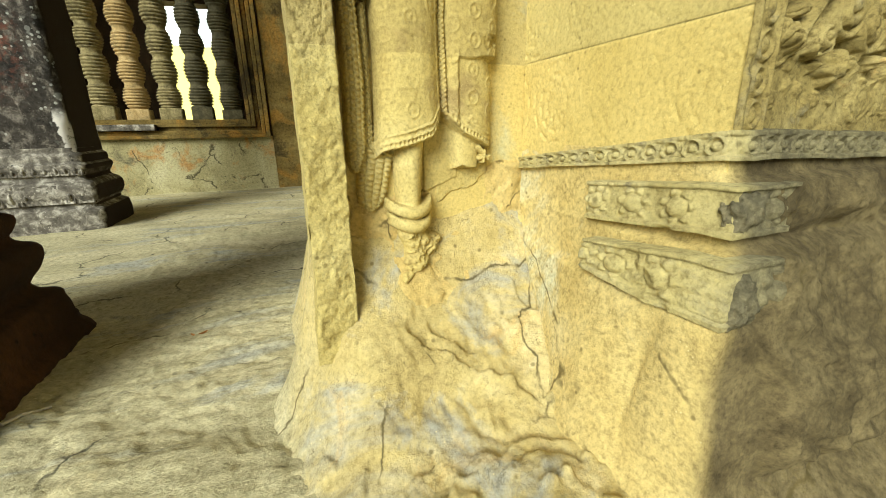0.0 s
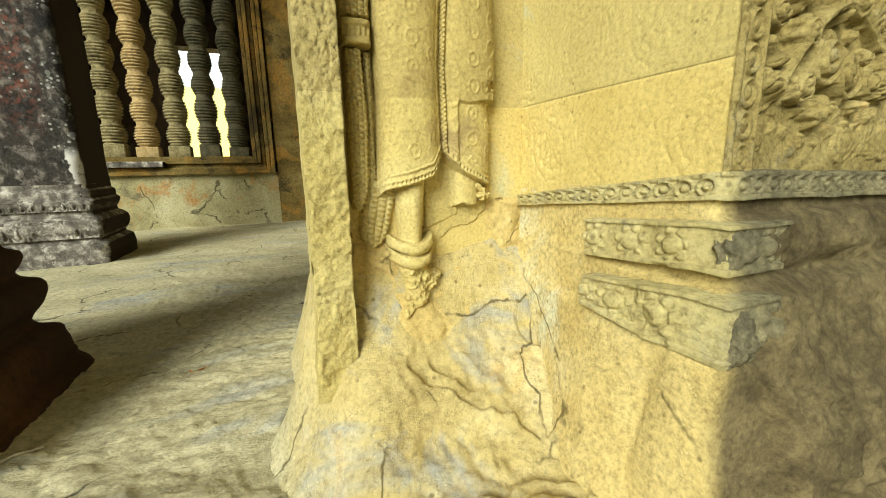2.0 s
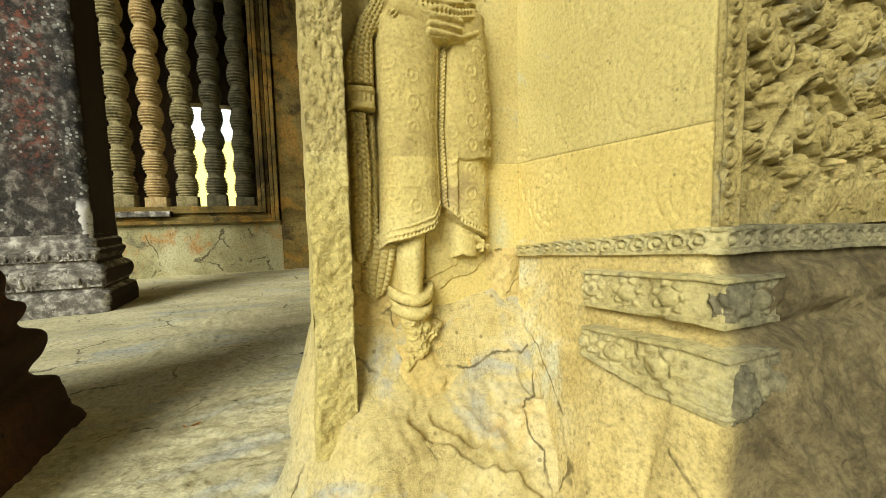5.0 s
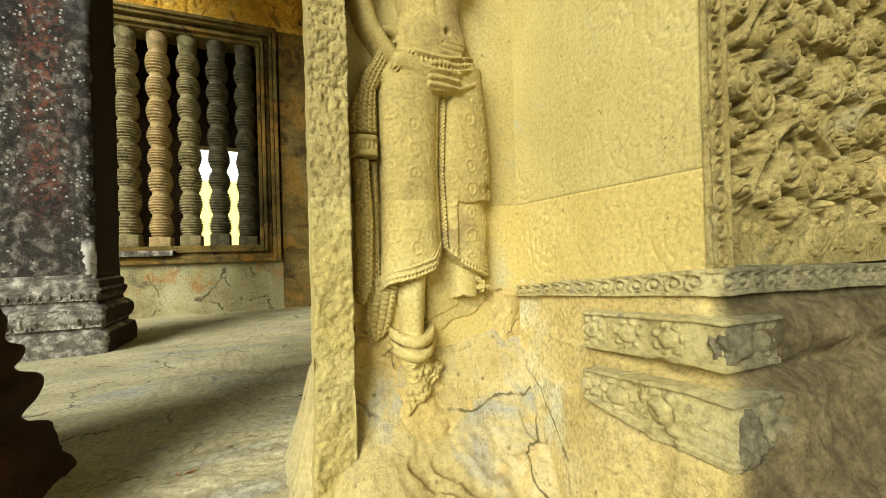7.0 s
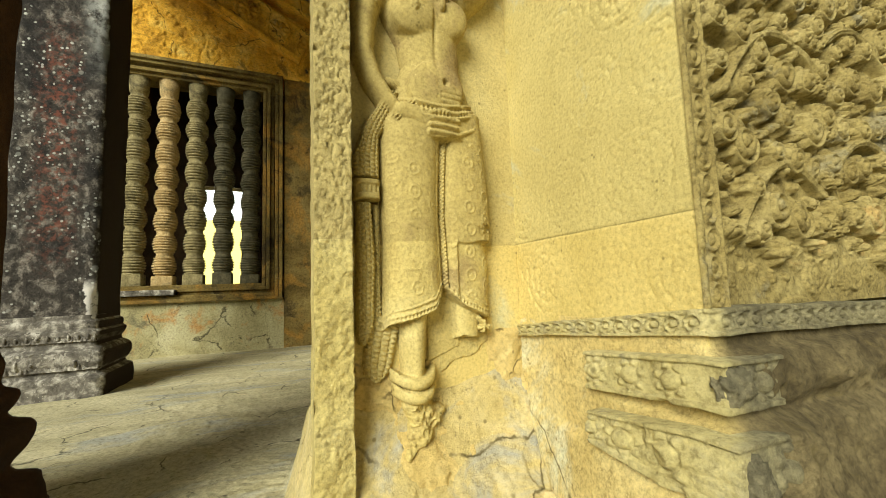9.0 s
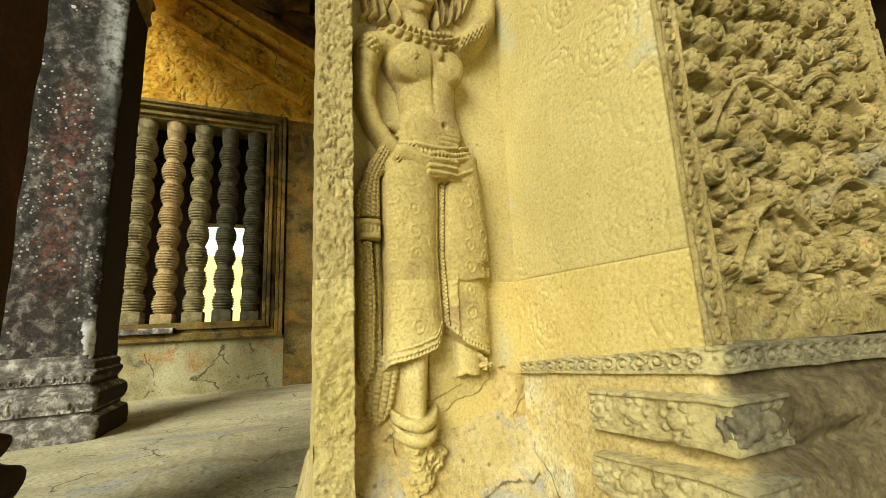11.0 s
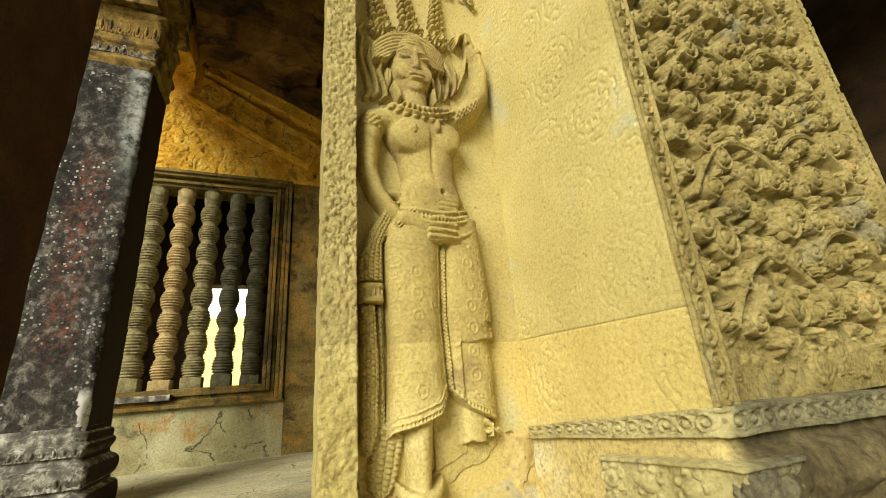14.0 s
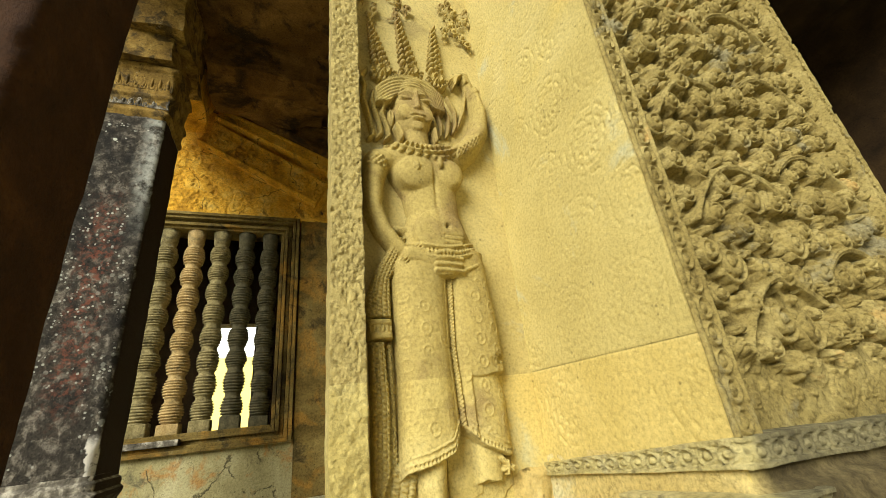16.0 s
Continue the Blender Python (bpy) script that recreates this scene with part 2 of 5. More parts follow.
# ochre copy: the light on one baluster, held in its colour
M_BAL2 = stone("baluster_lit_stone", (0.26, 0.175, 0.065), (0.40, 0.285, 0.12), (0.52, 0.39, 0.19), patch=10, bump=0.6, stains=(((0.14, 0.12, 0.06), 8.0, 0.55, 0.6),))
# dark copy: the shade on the right-hand balusters, held in their colour
M_BAL3 = stone("baluster_shaded_stone", (0.045, 0.04, 0.02), (0.085, 0.075, 0.04), (0.15, 0.13, 0.07), patch=12, bump=0.6)


def pillar_stone():
    """Black lichen-grown stone: a red bloom along the middle, pale salt along one edge, white round lichens."""
    m = stone("lichen_black_stone", (0.013, 0.011, 0.009), (0.050, 0.043, 0.034), (0.27, 0.24, 0.20), patch=22, grain=90, bump=1.0, layered=0.8, mottle=1.0,
              stains=(((0.012, 0.011, 0.010), 3.2, 0.50, 0.75), ((0.15, 0.14, 0.12), 7.0, 0.60, 0.6)))
    nt, N = m.node_tree, m.node_tree.nodes
    link = nt.links.new
    bsdf = N["Principled BSDF"]
    col = bsdf.inputs["Base Color"].links[0].from_socket
    tc = N.new("ShaderNodeTexCoord").outputs["Object"]
    sep = N.new("ShaderNodeSeparateXYZ")
    link(tc, sep.inputs[0])

    def math_(op, a, b):
        n = N.new("ShaderNodeMath")
        n.operation = op
        for i, v in enumerate((a, b)):
            if isinstance(v, (int, float)):
                n.inputs[i].default_value = v
            else:
                link(v, n.inputs[i])
        return n.outputs[0]

    def noise_(scale, detail=6):
        n = N.new("ShaderNodeTexNoise")
        n.inputs["Scale"].default_value, n.inputs["Detail"].default_value, n.inputs["Roughness"].default_value = scale, detail, 0.68
        link(tc, n.inputs["Vector"])
        return n.outputs["Fac"]

    def spread(v, a, b, c=0.0, d=1.0):
        n = N.new("ShaderNodeMapRange")
        n.interpolation_type = "SMOOTHSTEP"
        link(v, n.inputs[0])
        for i, x in zip((1, 2, 3, 4), (a, b, c, d)):
            n.inputs[i].default_value = x
        return n.outputs[0]

    def over(a, colour, fac):
        x = N.new("ShaderNodeMix")
        x.data_type = "RGBA"
        link(fac, x.inputs[0])
        link(a, x.inputs[6])
        x.inputs[7].default_value = (*colour, 1)
        return x.outputs[2]

    mid = math_("MULTIPLY", spread(math_("ABSOLUTE", sep.outputs[0], 0), 0.15, 0.02), spread(noise_(34, 9), 0.46, 0.64, 0, 0.8))
    mid = math_("MULTIPLY", mid, spread(math_("ABSOLUTE", math_("SUBTRACT", sep.outputs[2], 1.5), 0), 0.9, 0.4))
    col = over(col, (0.19, 0.062, 0.036), mid)
    edge = math_("MULTIPLY", spread(math_("ADD", sep.outputs[0], math_("MULTIPLY", noise_(5), 0.16)), 0.14, 0.27), spread(sep.outputs[2], 1.8, 2.5))
    col = over(col, (0.55, 0.56, 0.50), math_("MULTIPLY", math_("MULTIPLY", edge, spread(noise_(14), 0.35, 0.6)), 0.7))
    low = math_("MULTIPLY", spread(math_("ADD", sep.outputs[0], math_("MULTIPLY", noise_(8), 0.10)), 0.215, 0.225), spread(math_("ADD", sep.outputs[2], math_("MULTIPLY", noise_(7), 0.2)), 0.79, 0.70))
    low = math_("MULTIPLY", low, spread(noise_(16), 0.38, 0.50))
    col = over(col, (0.66, 0.62, 0.55), low)
    # round white lichens, large ones few and small ones in swarms, thickest on the upper half
    for scale, size, wobble, share, high in ((8.5, 0.19, 0.12, 0.80, 0.0), (19.0, 0.24, 0.22, 0.66, 0.0), (40.0, 0.28, 0.40, 0.50, 0.35)):
        vo = N.new("ShaderNodeTexVoronoi")
        vo.inputs["Scale"].default_value = scale
        link(tc, vo.inputs["Vector"])
        pick = N.new("ShaderNodeSeparateColor")
        link(vo.outputs["Color"], pick.inputs[0])
        disc = spread(math_("ADD", vo.outputs["Distance"], math_("MULTIPLY", noise_(scale * 2.2), wobble)), size + 0.04 + wobble * 0.5, size - 0.03 + wobble * 0.5)
        where = math_("MULTIPLY", spread(noise_(3.4, 3), 0.49, 0.55), math_("GREATER_THAN", pick.outputs[0], share))
        where = math_("MULTIPLY", where, spread(sep.outputs[2], 1.9, 2.15, 0.25 + high, 1.0))
        col = over(col, (0.60, 0.60, 0.52), math_("MULTIPLY", math_("MULTIPLY", disc, where), 0.85))
    link(col, bsdf.inputs["Base Color"])
    return shade_sides(m)


def shade_sides(m):
    """Grey crust and lichens stay on a pillar's front and back; its sides' shade is put into the colour."""
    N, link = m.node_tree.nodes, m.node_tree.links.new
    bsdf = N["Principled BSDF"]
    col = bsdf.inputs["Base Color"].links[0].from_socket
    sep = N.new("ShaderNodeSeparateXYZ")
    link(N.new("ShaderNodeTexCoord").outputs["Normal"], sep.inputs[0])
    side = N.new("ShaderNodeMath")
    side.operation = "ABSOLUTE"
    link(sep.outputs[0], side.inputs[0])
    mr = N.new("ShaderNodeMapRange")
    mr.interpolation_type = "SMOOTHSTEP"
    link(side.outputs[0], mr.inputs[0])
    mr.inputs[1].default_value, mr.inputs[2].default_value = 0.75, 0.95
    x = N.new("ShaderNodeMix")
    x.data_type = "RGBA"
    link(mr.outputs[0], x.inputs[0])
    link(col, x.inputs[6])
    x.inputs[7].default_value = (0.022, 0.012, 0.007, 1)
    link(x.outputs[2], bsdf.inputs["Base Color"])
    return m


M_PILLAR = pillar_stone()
shade_sides(M_PILBASE)


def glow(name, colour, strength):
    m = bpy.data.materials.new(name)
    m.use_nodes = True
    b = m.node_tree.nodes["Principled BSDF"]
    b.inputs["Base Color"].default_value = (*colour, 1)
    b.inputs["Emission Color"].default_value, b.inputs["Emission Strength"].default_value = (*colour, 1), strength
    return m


# ---- mesh helpers ----


def put(name, mesh, material, parent=None, label="", at=(0, 0, 0)):
    ob = new(name, mesh)
    mesh.materials.append(material)
    if parent:
        ob.parent = parent
        ob.location = at
    else:
        ob.matrix_world = SITE @ Matrix.Translation(at)
    if label:
        ob["label"] = label
    return ob


def part(name, bm, material, parent, label="", at=(0, 0, 0), smooth=False):
    me = bpy.data.meshes.new(name)
    bmesh.ops.recalc_face_normals(bm, faces=bm.faces)
    bm.to_mesh(me)
    bm.free()
    if smooth:
        me.shade_smooth()
    return put(name, me, material, parent, label, at)


def root(name, at, label, category, group="", kind=""):
    e = new(name)
    e.matrix_world = SITE @ Matrix.Translation(at)
    e.empty_display_size = 0.05
    return tagged(e, label, category, group, kind)


def box(bm, lo, hi, bevel=0.0):
    made = bmesh.ops.create_cube(bm, size=1)["verts"]
    for v in made:
        v.co = Vector([(a + b) / 2 + c * (b - a) for a, b, c in zip(lo, hi, v.co)])
    if bevel:
        edges = list({e for v in made for e in v.link_edges})
        bmesh.ops.bevel(bm, geom=edges, offset=bevel, segments=2, affect="EDGES", profile=0.6)
    return bm


def boxed(lo, hi, bevel=0.0):
    return box(bmesh.new(), lo, hi, bevel)


def fbm(x, y, scale, octaves=4, seed=0):
    """Smooth value noise on arrays."""
    rng = np.random.RandomState(seed)
    table = rng.rand(256, 256)
    total, amp, norm = 0.0, 1.0, 0.0
    for o in range(octaves):
        fx, fy = x * scale * 2 ** o + 17.3 * o, y * scale * 2 ** o + 5.1 * o
        ix, iy = np.floor(fx).astype(int), np.floor(fy).astype(int)
        ax, ay = fx - ix, fy - iy
        ax, ay = ax * ax * (3 - 2 * ax), ay * ay * (3 - 2 * ay)
        a, b = table[ix % 256, iy % 256], table[(ix + 1) % 256, iy % 256]
        c, d = table[ix % 256, (iy + 1) % 256], table[(ix + 1) % 256, (iy + 1) % 256]
        total = total + amp * ((a * (1 - ax) + b * ax) * (1 - ay) + (c * (1 - ax) + d * ax) * ay)
        norm += amp
        amp *= 0.5
    return total / norm * 2 - 1


def grid_mesh(name, P, keep=None, smooth=True):
    """A mesh from an (n, m, 3) array of places; keep: (n, m) which of them stay."""
    n, m = P.shape[:2]
    idx = np.arange(n * m).reshape(n, m)
    q = np.stack([idx[:-1, :-1], idx[1:, :-1], idx[1:, 1:], idx[:-1, 1:]], -1).reshape(-1, 4)
    V = P.reshape(-1, 3)
    if keep is not None:
        k = keep.reshape(-1)
        q = q[k[q].all(1)]
        used = np.unique(q)
        back = np.full(n * m, -1)
        back[used] = np.arange(len(used))
        V, q = V[used], back[q]
    me = bpy.data.meshes.new(name)
    me.from_pydata(V.tolist(), [], q.tolist())
    if smooth:
        me.shade_smooth()
    return me


def ease(x, a, b):
    t = np.clip((x - a) / (b - a), 0, 1)
    return t * t * (3 - 2 * t)


def soften(h, times=1):
    for _ in range(times):
        p = np.pad(h, 1, mode="edge")
        h = (p[:-2, 1:-1] + p[2:, 1:-1] + p[1:-1, :-2] + p[1:-1, 2:] + 4 * p[1:-1, 1:-1]) / 8
    return h


# ---- ground ----


def floor_height(u, v):
    near = np.exp(-((u + 0.6) / 1.3) ** 2 - ((v - 0.6) / 1.6) ** 2)
    n1 = fbm(u + 0.3 * v, v * 1.7, 3.0, 5, 3)
    terrace = 0.012 * (np.floor(n1 * 5) + ease(n1 * 5 - np.floor(n1 * 5), 0.75, 1.0)) / 2
    return (0.010 * fbm(u, v, 5, 5, 1) + 0.004 * fbm(u, v * 2.0, 40, 4, 2) + terrace) * (0.4 + 0.6 * near) - 0.004


def step_height(u, v):
    """The worn stone that rises from the floor to the carved wall, and hollows up against the side of the jamb."""
    w = v - 0.30 * ease(-u, 0.40, 0.66)
    rise = 0.045 * ease(w, -0.22, 0.12) + 0.17 * ease(w, 0.10, 0.48) + 0.06 * ease(w, 0.34, 0.46)
    foot = np.interp(v, [-0.45, -0.1, 0.1, 0.3, 0.45, 0.56, 0.85, 1.2], [-1.05, -0.92, -0.80, -0.66, -0.580, -0.555, -0.522, -0.500]) + 0.025 * fbm(v, v * 0, 6, 3, 5)
    wide = np.interp(v, [-0.45, 0.1, 0.3, 0.45, 1.2], [0.60, 0.48, 0.30, 0.14, 0.10])
    rise = rise * ease(u, -0.60, -0.36)
    k1 = np.clip((u - foot) / wide, 0, 1)
    side = k1 * k1 * (3 - 2 * k1)
    hollow = 0.26 * k1 ** 2.2 * ease(v, 0.36, 0.52)
    right = 0.05 * ease(u, -0.22, 0.0) * ease(v, 0.0, 0.3)
    n1 = fbm(u + 0.55 * v, v * 0.9 - 0.25 * u, 4.0, 5, 6)
    k = n1 * 5.0
    terrace = 0.024 * (np.floor(k) + ease(k - np.floor(k), 0.88, 1.0)) / 2
    lip = 0.032 * ease(v - 0.285 + 0.21 * (u + 0.51) + 0.05 * fbm(u, v, 7, 4, 9), 0.0, 0.022) * ease(u, -0.58, -0.46) * (1 - ease(u, -0.2, -0.08)) * (1 - ease(v, 0.33, 0.46))
    rough = 0.012 * fbm(u, v, 8, 5, 7) + 0.011 * fbm(u, v, 40, 4, 8)
    low = np.maximum((rise + right) * (1 - ease(v, 0.42, 0.50)), 0) * side + hollow + lip * side
    return low + (terrace + rough) * (0.15 + 0.85 * side) * (1 - 0.6 * ease(v, 0.3, 0.45)) - 0.030 * (1 - side) - 0.010


gu = np.concatenate([[-3000, -600, -120, -40, -15, -8, -5, -3.6], np.arange(-3.0, -1.0, 0.05), np.arange(-1.0, -0.40, 0.006), np.arange(-0.40, 0.6, 0.03),
                     np.arange(0.6, 2.0, 0.06), [2.5, 4, 8, 15, 40, 120, 600, 3000]])
gv = np.concatenate([[-3000, -600, -120, -40, -15, -8, -4, -2.4, -1.4], np.arange(-0.8, -0.25, 0.05), np.arange(-0.25, 1.4, 0.007),
                     np.arange(1.4, 4.3, 0.03), [5, 6, 8, 15, 40, 120, 600, 3000]])
GU, GV = np.meshgrid(gu, gv, indexing="ij")
inside = (np.abs(GU) < 4) & (np.abs(GV) < 6)
GZ = np.where(inside, floor_height(GU, GV), -0.02)
ground = put("ground", grid_mesh("ground", np.stack([GU, GV, GZ], -1)), M_FLOOR)
tagged(ground, "worn grey-yellow stone floor with flaking cracks", "ground", kind="structure")

su, sv = np.arange(-1.08, 0.12, 0.0045), np.arange(-0.45, 1.10, 0.0045)
SU, SV = np.meshgrid(su, sv, indexing="ij")
SZ = step_height(SU, SV) - 0.30 * ease(SV, 0.98, 1.10)
SZ = np.where((SU > -0.41) & (SV > 0.5), -0.05, SZ)
step_ob = put("worn_step", grid_mesh("worn_step", np.stack([SU, SV, SZ], -1), SZ > -0.055), M_STEP)
tagged(step_ob, "worn yellow bedrock step with grey flaking patches below the figure", "stone step", kind="structure")

# ---- carved wall with the niche ----
wall_a = put("wall_niche", (lambda b: (lambda me: (b.to_mesh(me), b.free(), me)[2])(bpy.data.meshes.new("wall_niche")))(boxed((-0.40, 0.43, 0.0), (0.3, 0.95, 3.2))), M_NICHE)
tagged(wall_a, "pale yellow sandstone niche wall behind the carved figure", "wall", kind="structure")


def niche_foot():
    u, z = np.arange(-0.392, 0.02, 0.004), np.arange(0.08, 0.50, 0.004)
    U, Z = np.meshgrid(u, z, indexing="ij")
    edge = 0.43 + 0.05 * ease(U, -0.22, -0.06) + 0.025 * fbm(U, Z, 9, 4, 16)
    k = ease(edge - Z, 0.0, 0.03)
    n1 = fbm(U + 0.4 * Z, Z, 7, 5, 17) * 5
    terrace = 0.010 * (np.floor(n1) + ease(n1 - np.floor(n1), 0.72, 1.0)) / 2
    o = -0.012 + 0.014 * k + 0.055 * ease(0.36 - Z, 0.0, 0.20) * k + (terrace + 0.010 * fbm(U, Z, 22, 4, 18)) * k
    return put("niche_foot", grid_mesh("niche_foot", np.stack([U, 0.426 - o, Z], -1)), M_SAND)


tagged(niche_foot(), "eroded yellow stone at the foot of the niche", "wall base", kind="structure")


def finish(name, bm, material, label, category, kind="", at=(0, 0, 0), group=""):
    ob = part(name, bm, material, None, "", at)
    return tagged(ob, label, category, group, kind)


finish("wall_lower_course", boxed((-0.399, 0.427, 0.05), (0.0, 0.7, 0.640), 0.002), M_WALL, "yellow lower course of the niche wall with a straight joint", "wall", "structure")
finish("wall_core", boxed((0.012, 0.045, 0.0), (0.70, 0.9, 3.2)), M_PALE, "plain sandstone core of the carved pier", "wall", "structure")


def jamb():
    z = np.arange(0.12, 3.2, 0.004)
    s = np.concatenate([np.linspace(0, 0.138, 8), 0.14 + np.linspace(0.0, 0.056, 24), 0.198 + np.linspace(0.0, 0.10, 8)])
    S, Z = np.meshgrid(s, z, indexing="ij")
    u = np.where(S < 0.1399, -0.441 - 0.006 * S / 0.14, np.where(S < 0.197, -0.447 + (S - 0.14) * 1.15, -0.3825))
    v = np.where(S < 0.1399, 0.495 - S, np.where(S < 0.197, 0.356, 0.356 + (S - 0.196)))
    front = ((S >= 0.1399) & (S < 0.197)).astype(float)
    c = ease(np.abs(fbm(S * 1.1, Z, 88, 2, 11)), 0.02, 0.16) * (0.35 + 0.65 * ease(Z, 0.55, 0.75))
    v = v - front * (0.0048 * c + 0.003 * fbm(S, Z, 130, 2, 12)) - 0.008 * fbm(S, Z, 30, 4, 13) * ease(0.75 - Z, 0, 0.3) * front
    low = ease(0.30 - Z, 0, 0.22)
    u = u + 0.0022 * fbm(S * 0, Z, 40, 3, 14) + ease(0.5 - Z, 0, 0.2) * 0.004 * fbm(S * 0 + 3, Z, 22, 3, 15) - low * 0.012 * (S < 0.14)
    return put("jamb", grid_mesh("jamb", np.stack([u, v, Z], -1)), M_JAMB)


tagged(jamb(), "narrow vertical sandstone jamb carved with worn scrolls", "door jamb", kind="structure")


# ---- the carved figure, one plain relief ----
def figure():
    st = 0.0015
    u, z = np.arange(-0.388, -0.003, st), np.arange(0.225, 1.72, st)
    U, Z = np.meshgrid(u, z, indexing="ij")
    far = -0.02

    def cap(p, q, r0, r1, depth, power=2.0, lift=0.0):
        d = np.array(q) - p
        t = np.clip(((U - p[0]) * d[0] + (Z - p[1]) * d[1]) / (d @ d + 1e-12), 0, 1)
        r = r0 + (r1 - r0) * t
        k = np.hypot(U - p[0] - t * d[0], Z - p[1] - t * d[1]) / r
        return np.where(k < 1, lift + depth * np.sqrt(np.clip(1 - k ** power, 0, 1)), far)

    def oval(c, a, b, depth, lift=0.0, power=2.0, lean=0.0):
        co, si = math.cos(lean), math.sin(lean)
        x, y = (U - c[0]) * co + (Z - c[1]) * si, -(U - c[0]) * si + (Z - c[1]) * co
        k = np.hypot(x / a, y / b)
        return np.where(k < 1, lift + depth * np.sqrt(np.clip(1 - k ** power, 0, 1)), far)

    def blend(*hs, k=0.006):
        m = np.maximum.reduce(hs)
        return m + k * np.log(sum(np.exp((h - m) / k) for h in hs))

    def curve(zs, us):
        return np.interp(Z, zs, us)

    def between(left, right, depth, power=3.0, lift=0.0):
        """A rounded body between two side lines."""
        k = np.abs((U - (left + right) / 2) / np.maximum((right - left) / 2, 1e-4))
        return np.where(k < 1, lift + depth * np.sqrt(np.clip(1 - k ** power, 0, 1)), far)

    def dent(c, a, b, depth, lean=0.0):
        co, si = math.cos(lean), math.sin(lean)
        x, y = (U - c[0]) * co + (Z - c[1]) * si, -(U - c[0]) * si + (Z - c[1]) * co
        return -depth * np.exp(-(x / a) ** 2 - (y / b) ** 2)

    chain = lambda pts, rs, depth, **o: np.maximum.reduce([cap(pts[i], pts[i + 1], rs[i], rs[i + 1], depth, **o) for i in range(len(pts) - 1)])

    # skirt: two legs of cloth that lap at a beaded fold
    axis_ = curve([0.54, 0.70, 0.85], [-0.195, -0.200, -0.192])
    hem_l = np.interp(U, [-0.322, -0.306, -0.262, -0.222, -0.195], [0.468, 0.484, 0.494, 0.507, 0.550]) + 0.0006 * np.sin(U * 420)
    hem_r = np.interp(U, [-0.195, -0.157, -0.105, -0.078], [0.549, 0.513, 0.488, 0.484]) + 0.002 * fbm(U, Z, 60, 2, 20)
    left_ = between(curve([0.46, 0.64, 0.74, 0.85, 0.90], [-0.321, -0.312, -0.317, -0.318, -0.300]), axis_ + 0.004, 0.066, 2.6)
    right_ = between(axis_ - 0.012, curve([0.48, 0.60, 0.637, 0.645, 0.69, 0.75, 0.895], [-0.082, -0.080, -0.088, -0.074, -0.073, -0.074, -0.088]), 0.058, 2.6)
    chip = ease(0.642 + 0.004 * fbm(U, Z, 50, 3, 26) - Z, 0.0, 0.003) * ease(U, -0.172, -0.166)
    right_ = right_ - 0.006 * chip
    left_ = np.where((Z > hem_l) & (Z < 0.90), left_, far)
    right_ = np.where((Z > hem_r) & (Z < 0.915), right_, far)
    skirt = np.maximum(left_, right_)
    off = U - axis_
    pleat = np.where((Z < 0.855) & (Z > 0.55) & (skirt > 0), 0.0026 * ease(0.011 - np.abs(off + 0.002), 0.0, 0.002) + 0.0036 * np.cos(Z * 800) * np.cos(off * 640) * (np.abs(off) < 0.009)
                     - 0.008 * np.exp(-((off - 0.011) / 0.0035) ** 2), 0)
    hem_lines = np.zeros(U.shape)
    for d in (0.004, 0.013, 0.024):
        hem_lines += 0.0040 * np.exp(-((Z - hem_l - d) / 0.0018) ** 2) * (U < axis_ - 0.004) + 0.0032 * np.exp(-((Z - hem_r - d) / 0.0018) ** 2) * (U > axis_ + 0.010)
    beads_hem = 0.0032 * np.cos(U * 900) * (np.exp(-((Z - hem_l - 0.0085) / 0.003) ** 2) * (U < axis_) + np.exp(-((Z - hem_r - 0.0085) / 0.003) ** 2) * (U > axis_))
    skirt = skirt + np.where(skirt > 0, pleat + hem_lines + beads_hem, 0)
    under = np.where((Z < 0.56) & (Z > np.interp(U, [-0.23, -0.16], [0.40, 0.43])) & (U > -0.225) & (U < -0.155), 0.012, far)
    flap = np.where((Z > 0.455 + 0.9 * (U + 0.31)) & (Z < hem_l + 0.004) & (U > -0.322) & (U < -0.272), 0.018, far)
    # legs, anklets and the broken foot
    shin = chain([(-0.254, 0.53), (-0.258, 0.45), (-0.260, 0.36)], [0.031, 0.027, 0.021], 0.056)
    shin_r = np.where(Z > np.interp(U, [-0.175, -0.15, -0.12, -0.10], [0.442, 0.452, 0.447, 0.462]) + 0.008 * fbm(U, Z, 50, 3, 27), cap((-0.139, 0.56), (-0.140, 0.43), 0.029, 0.030, 0.036, 3.0), far)

    def anklet(zc, half):
        y = (Z - zc - 8 * (U + 0.259) ** 2) / 0.0125
        across = np.clip(1 - ((U + 0.259) / half) ** 2, 0, 1)
        return np.where((np.abs(y) < 1) & (across > 0), 0.016 * np.sqrt(np.clip(1 - y ** 2, 0, 1)) * across ** 0.3 + 0.052 * np.sqrt(across), far)

    ankle = np.maximum(anklet(0.374, 0.047), anklet(0.348, 0.044))
    foot = chain([(-0.256, 0.335), (-0.240, 0.305), (-0.262, 0.272), (-0.281, 0.245)], [0.030, 0.036, 0.024, 0.010], 0.055, power=3.0)
    foot = np.maximum(foot, oval((-0.214, 0.315), 0.019, 0.014, 0.045, power=4))
    crag = fbm(U, Z, 34, 4, 21)
    foot = foot + np.where(foot > 0, 0.020 * (np.floor(crag * 5) / 5) + 0.008 * fbm(U, Z, 90, 3, 30), 0)
    rag = np.maximum.reduce([cap((-0.118, 0.486), (-0.098, 0.462), 0.006, 0.003, 0.012, lift=0.030), cap((-0.116, 0.466), (-0.094, 0.470), 0.005, 0.003, 0.012, lift=0.030),
                             cap((-0.108, 0.480), (-0.110, 0.458), 0.004, 0.003, 0.014, lift=0.030)])
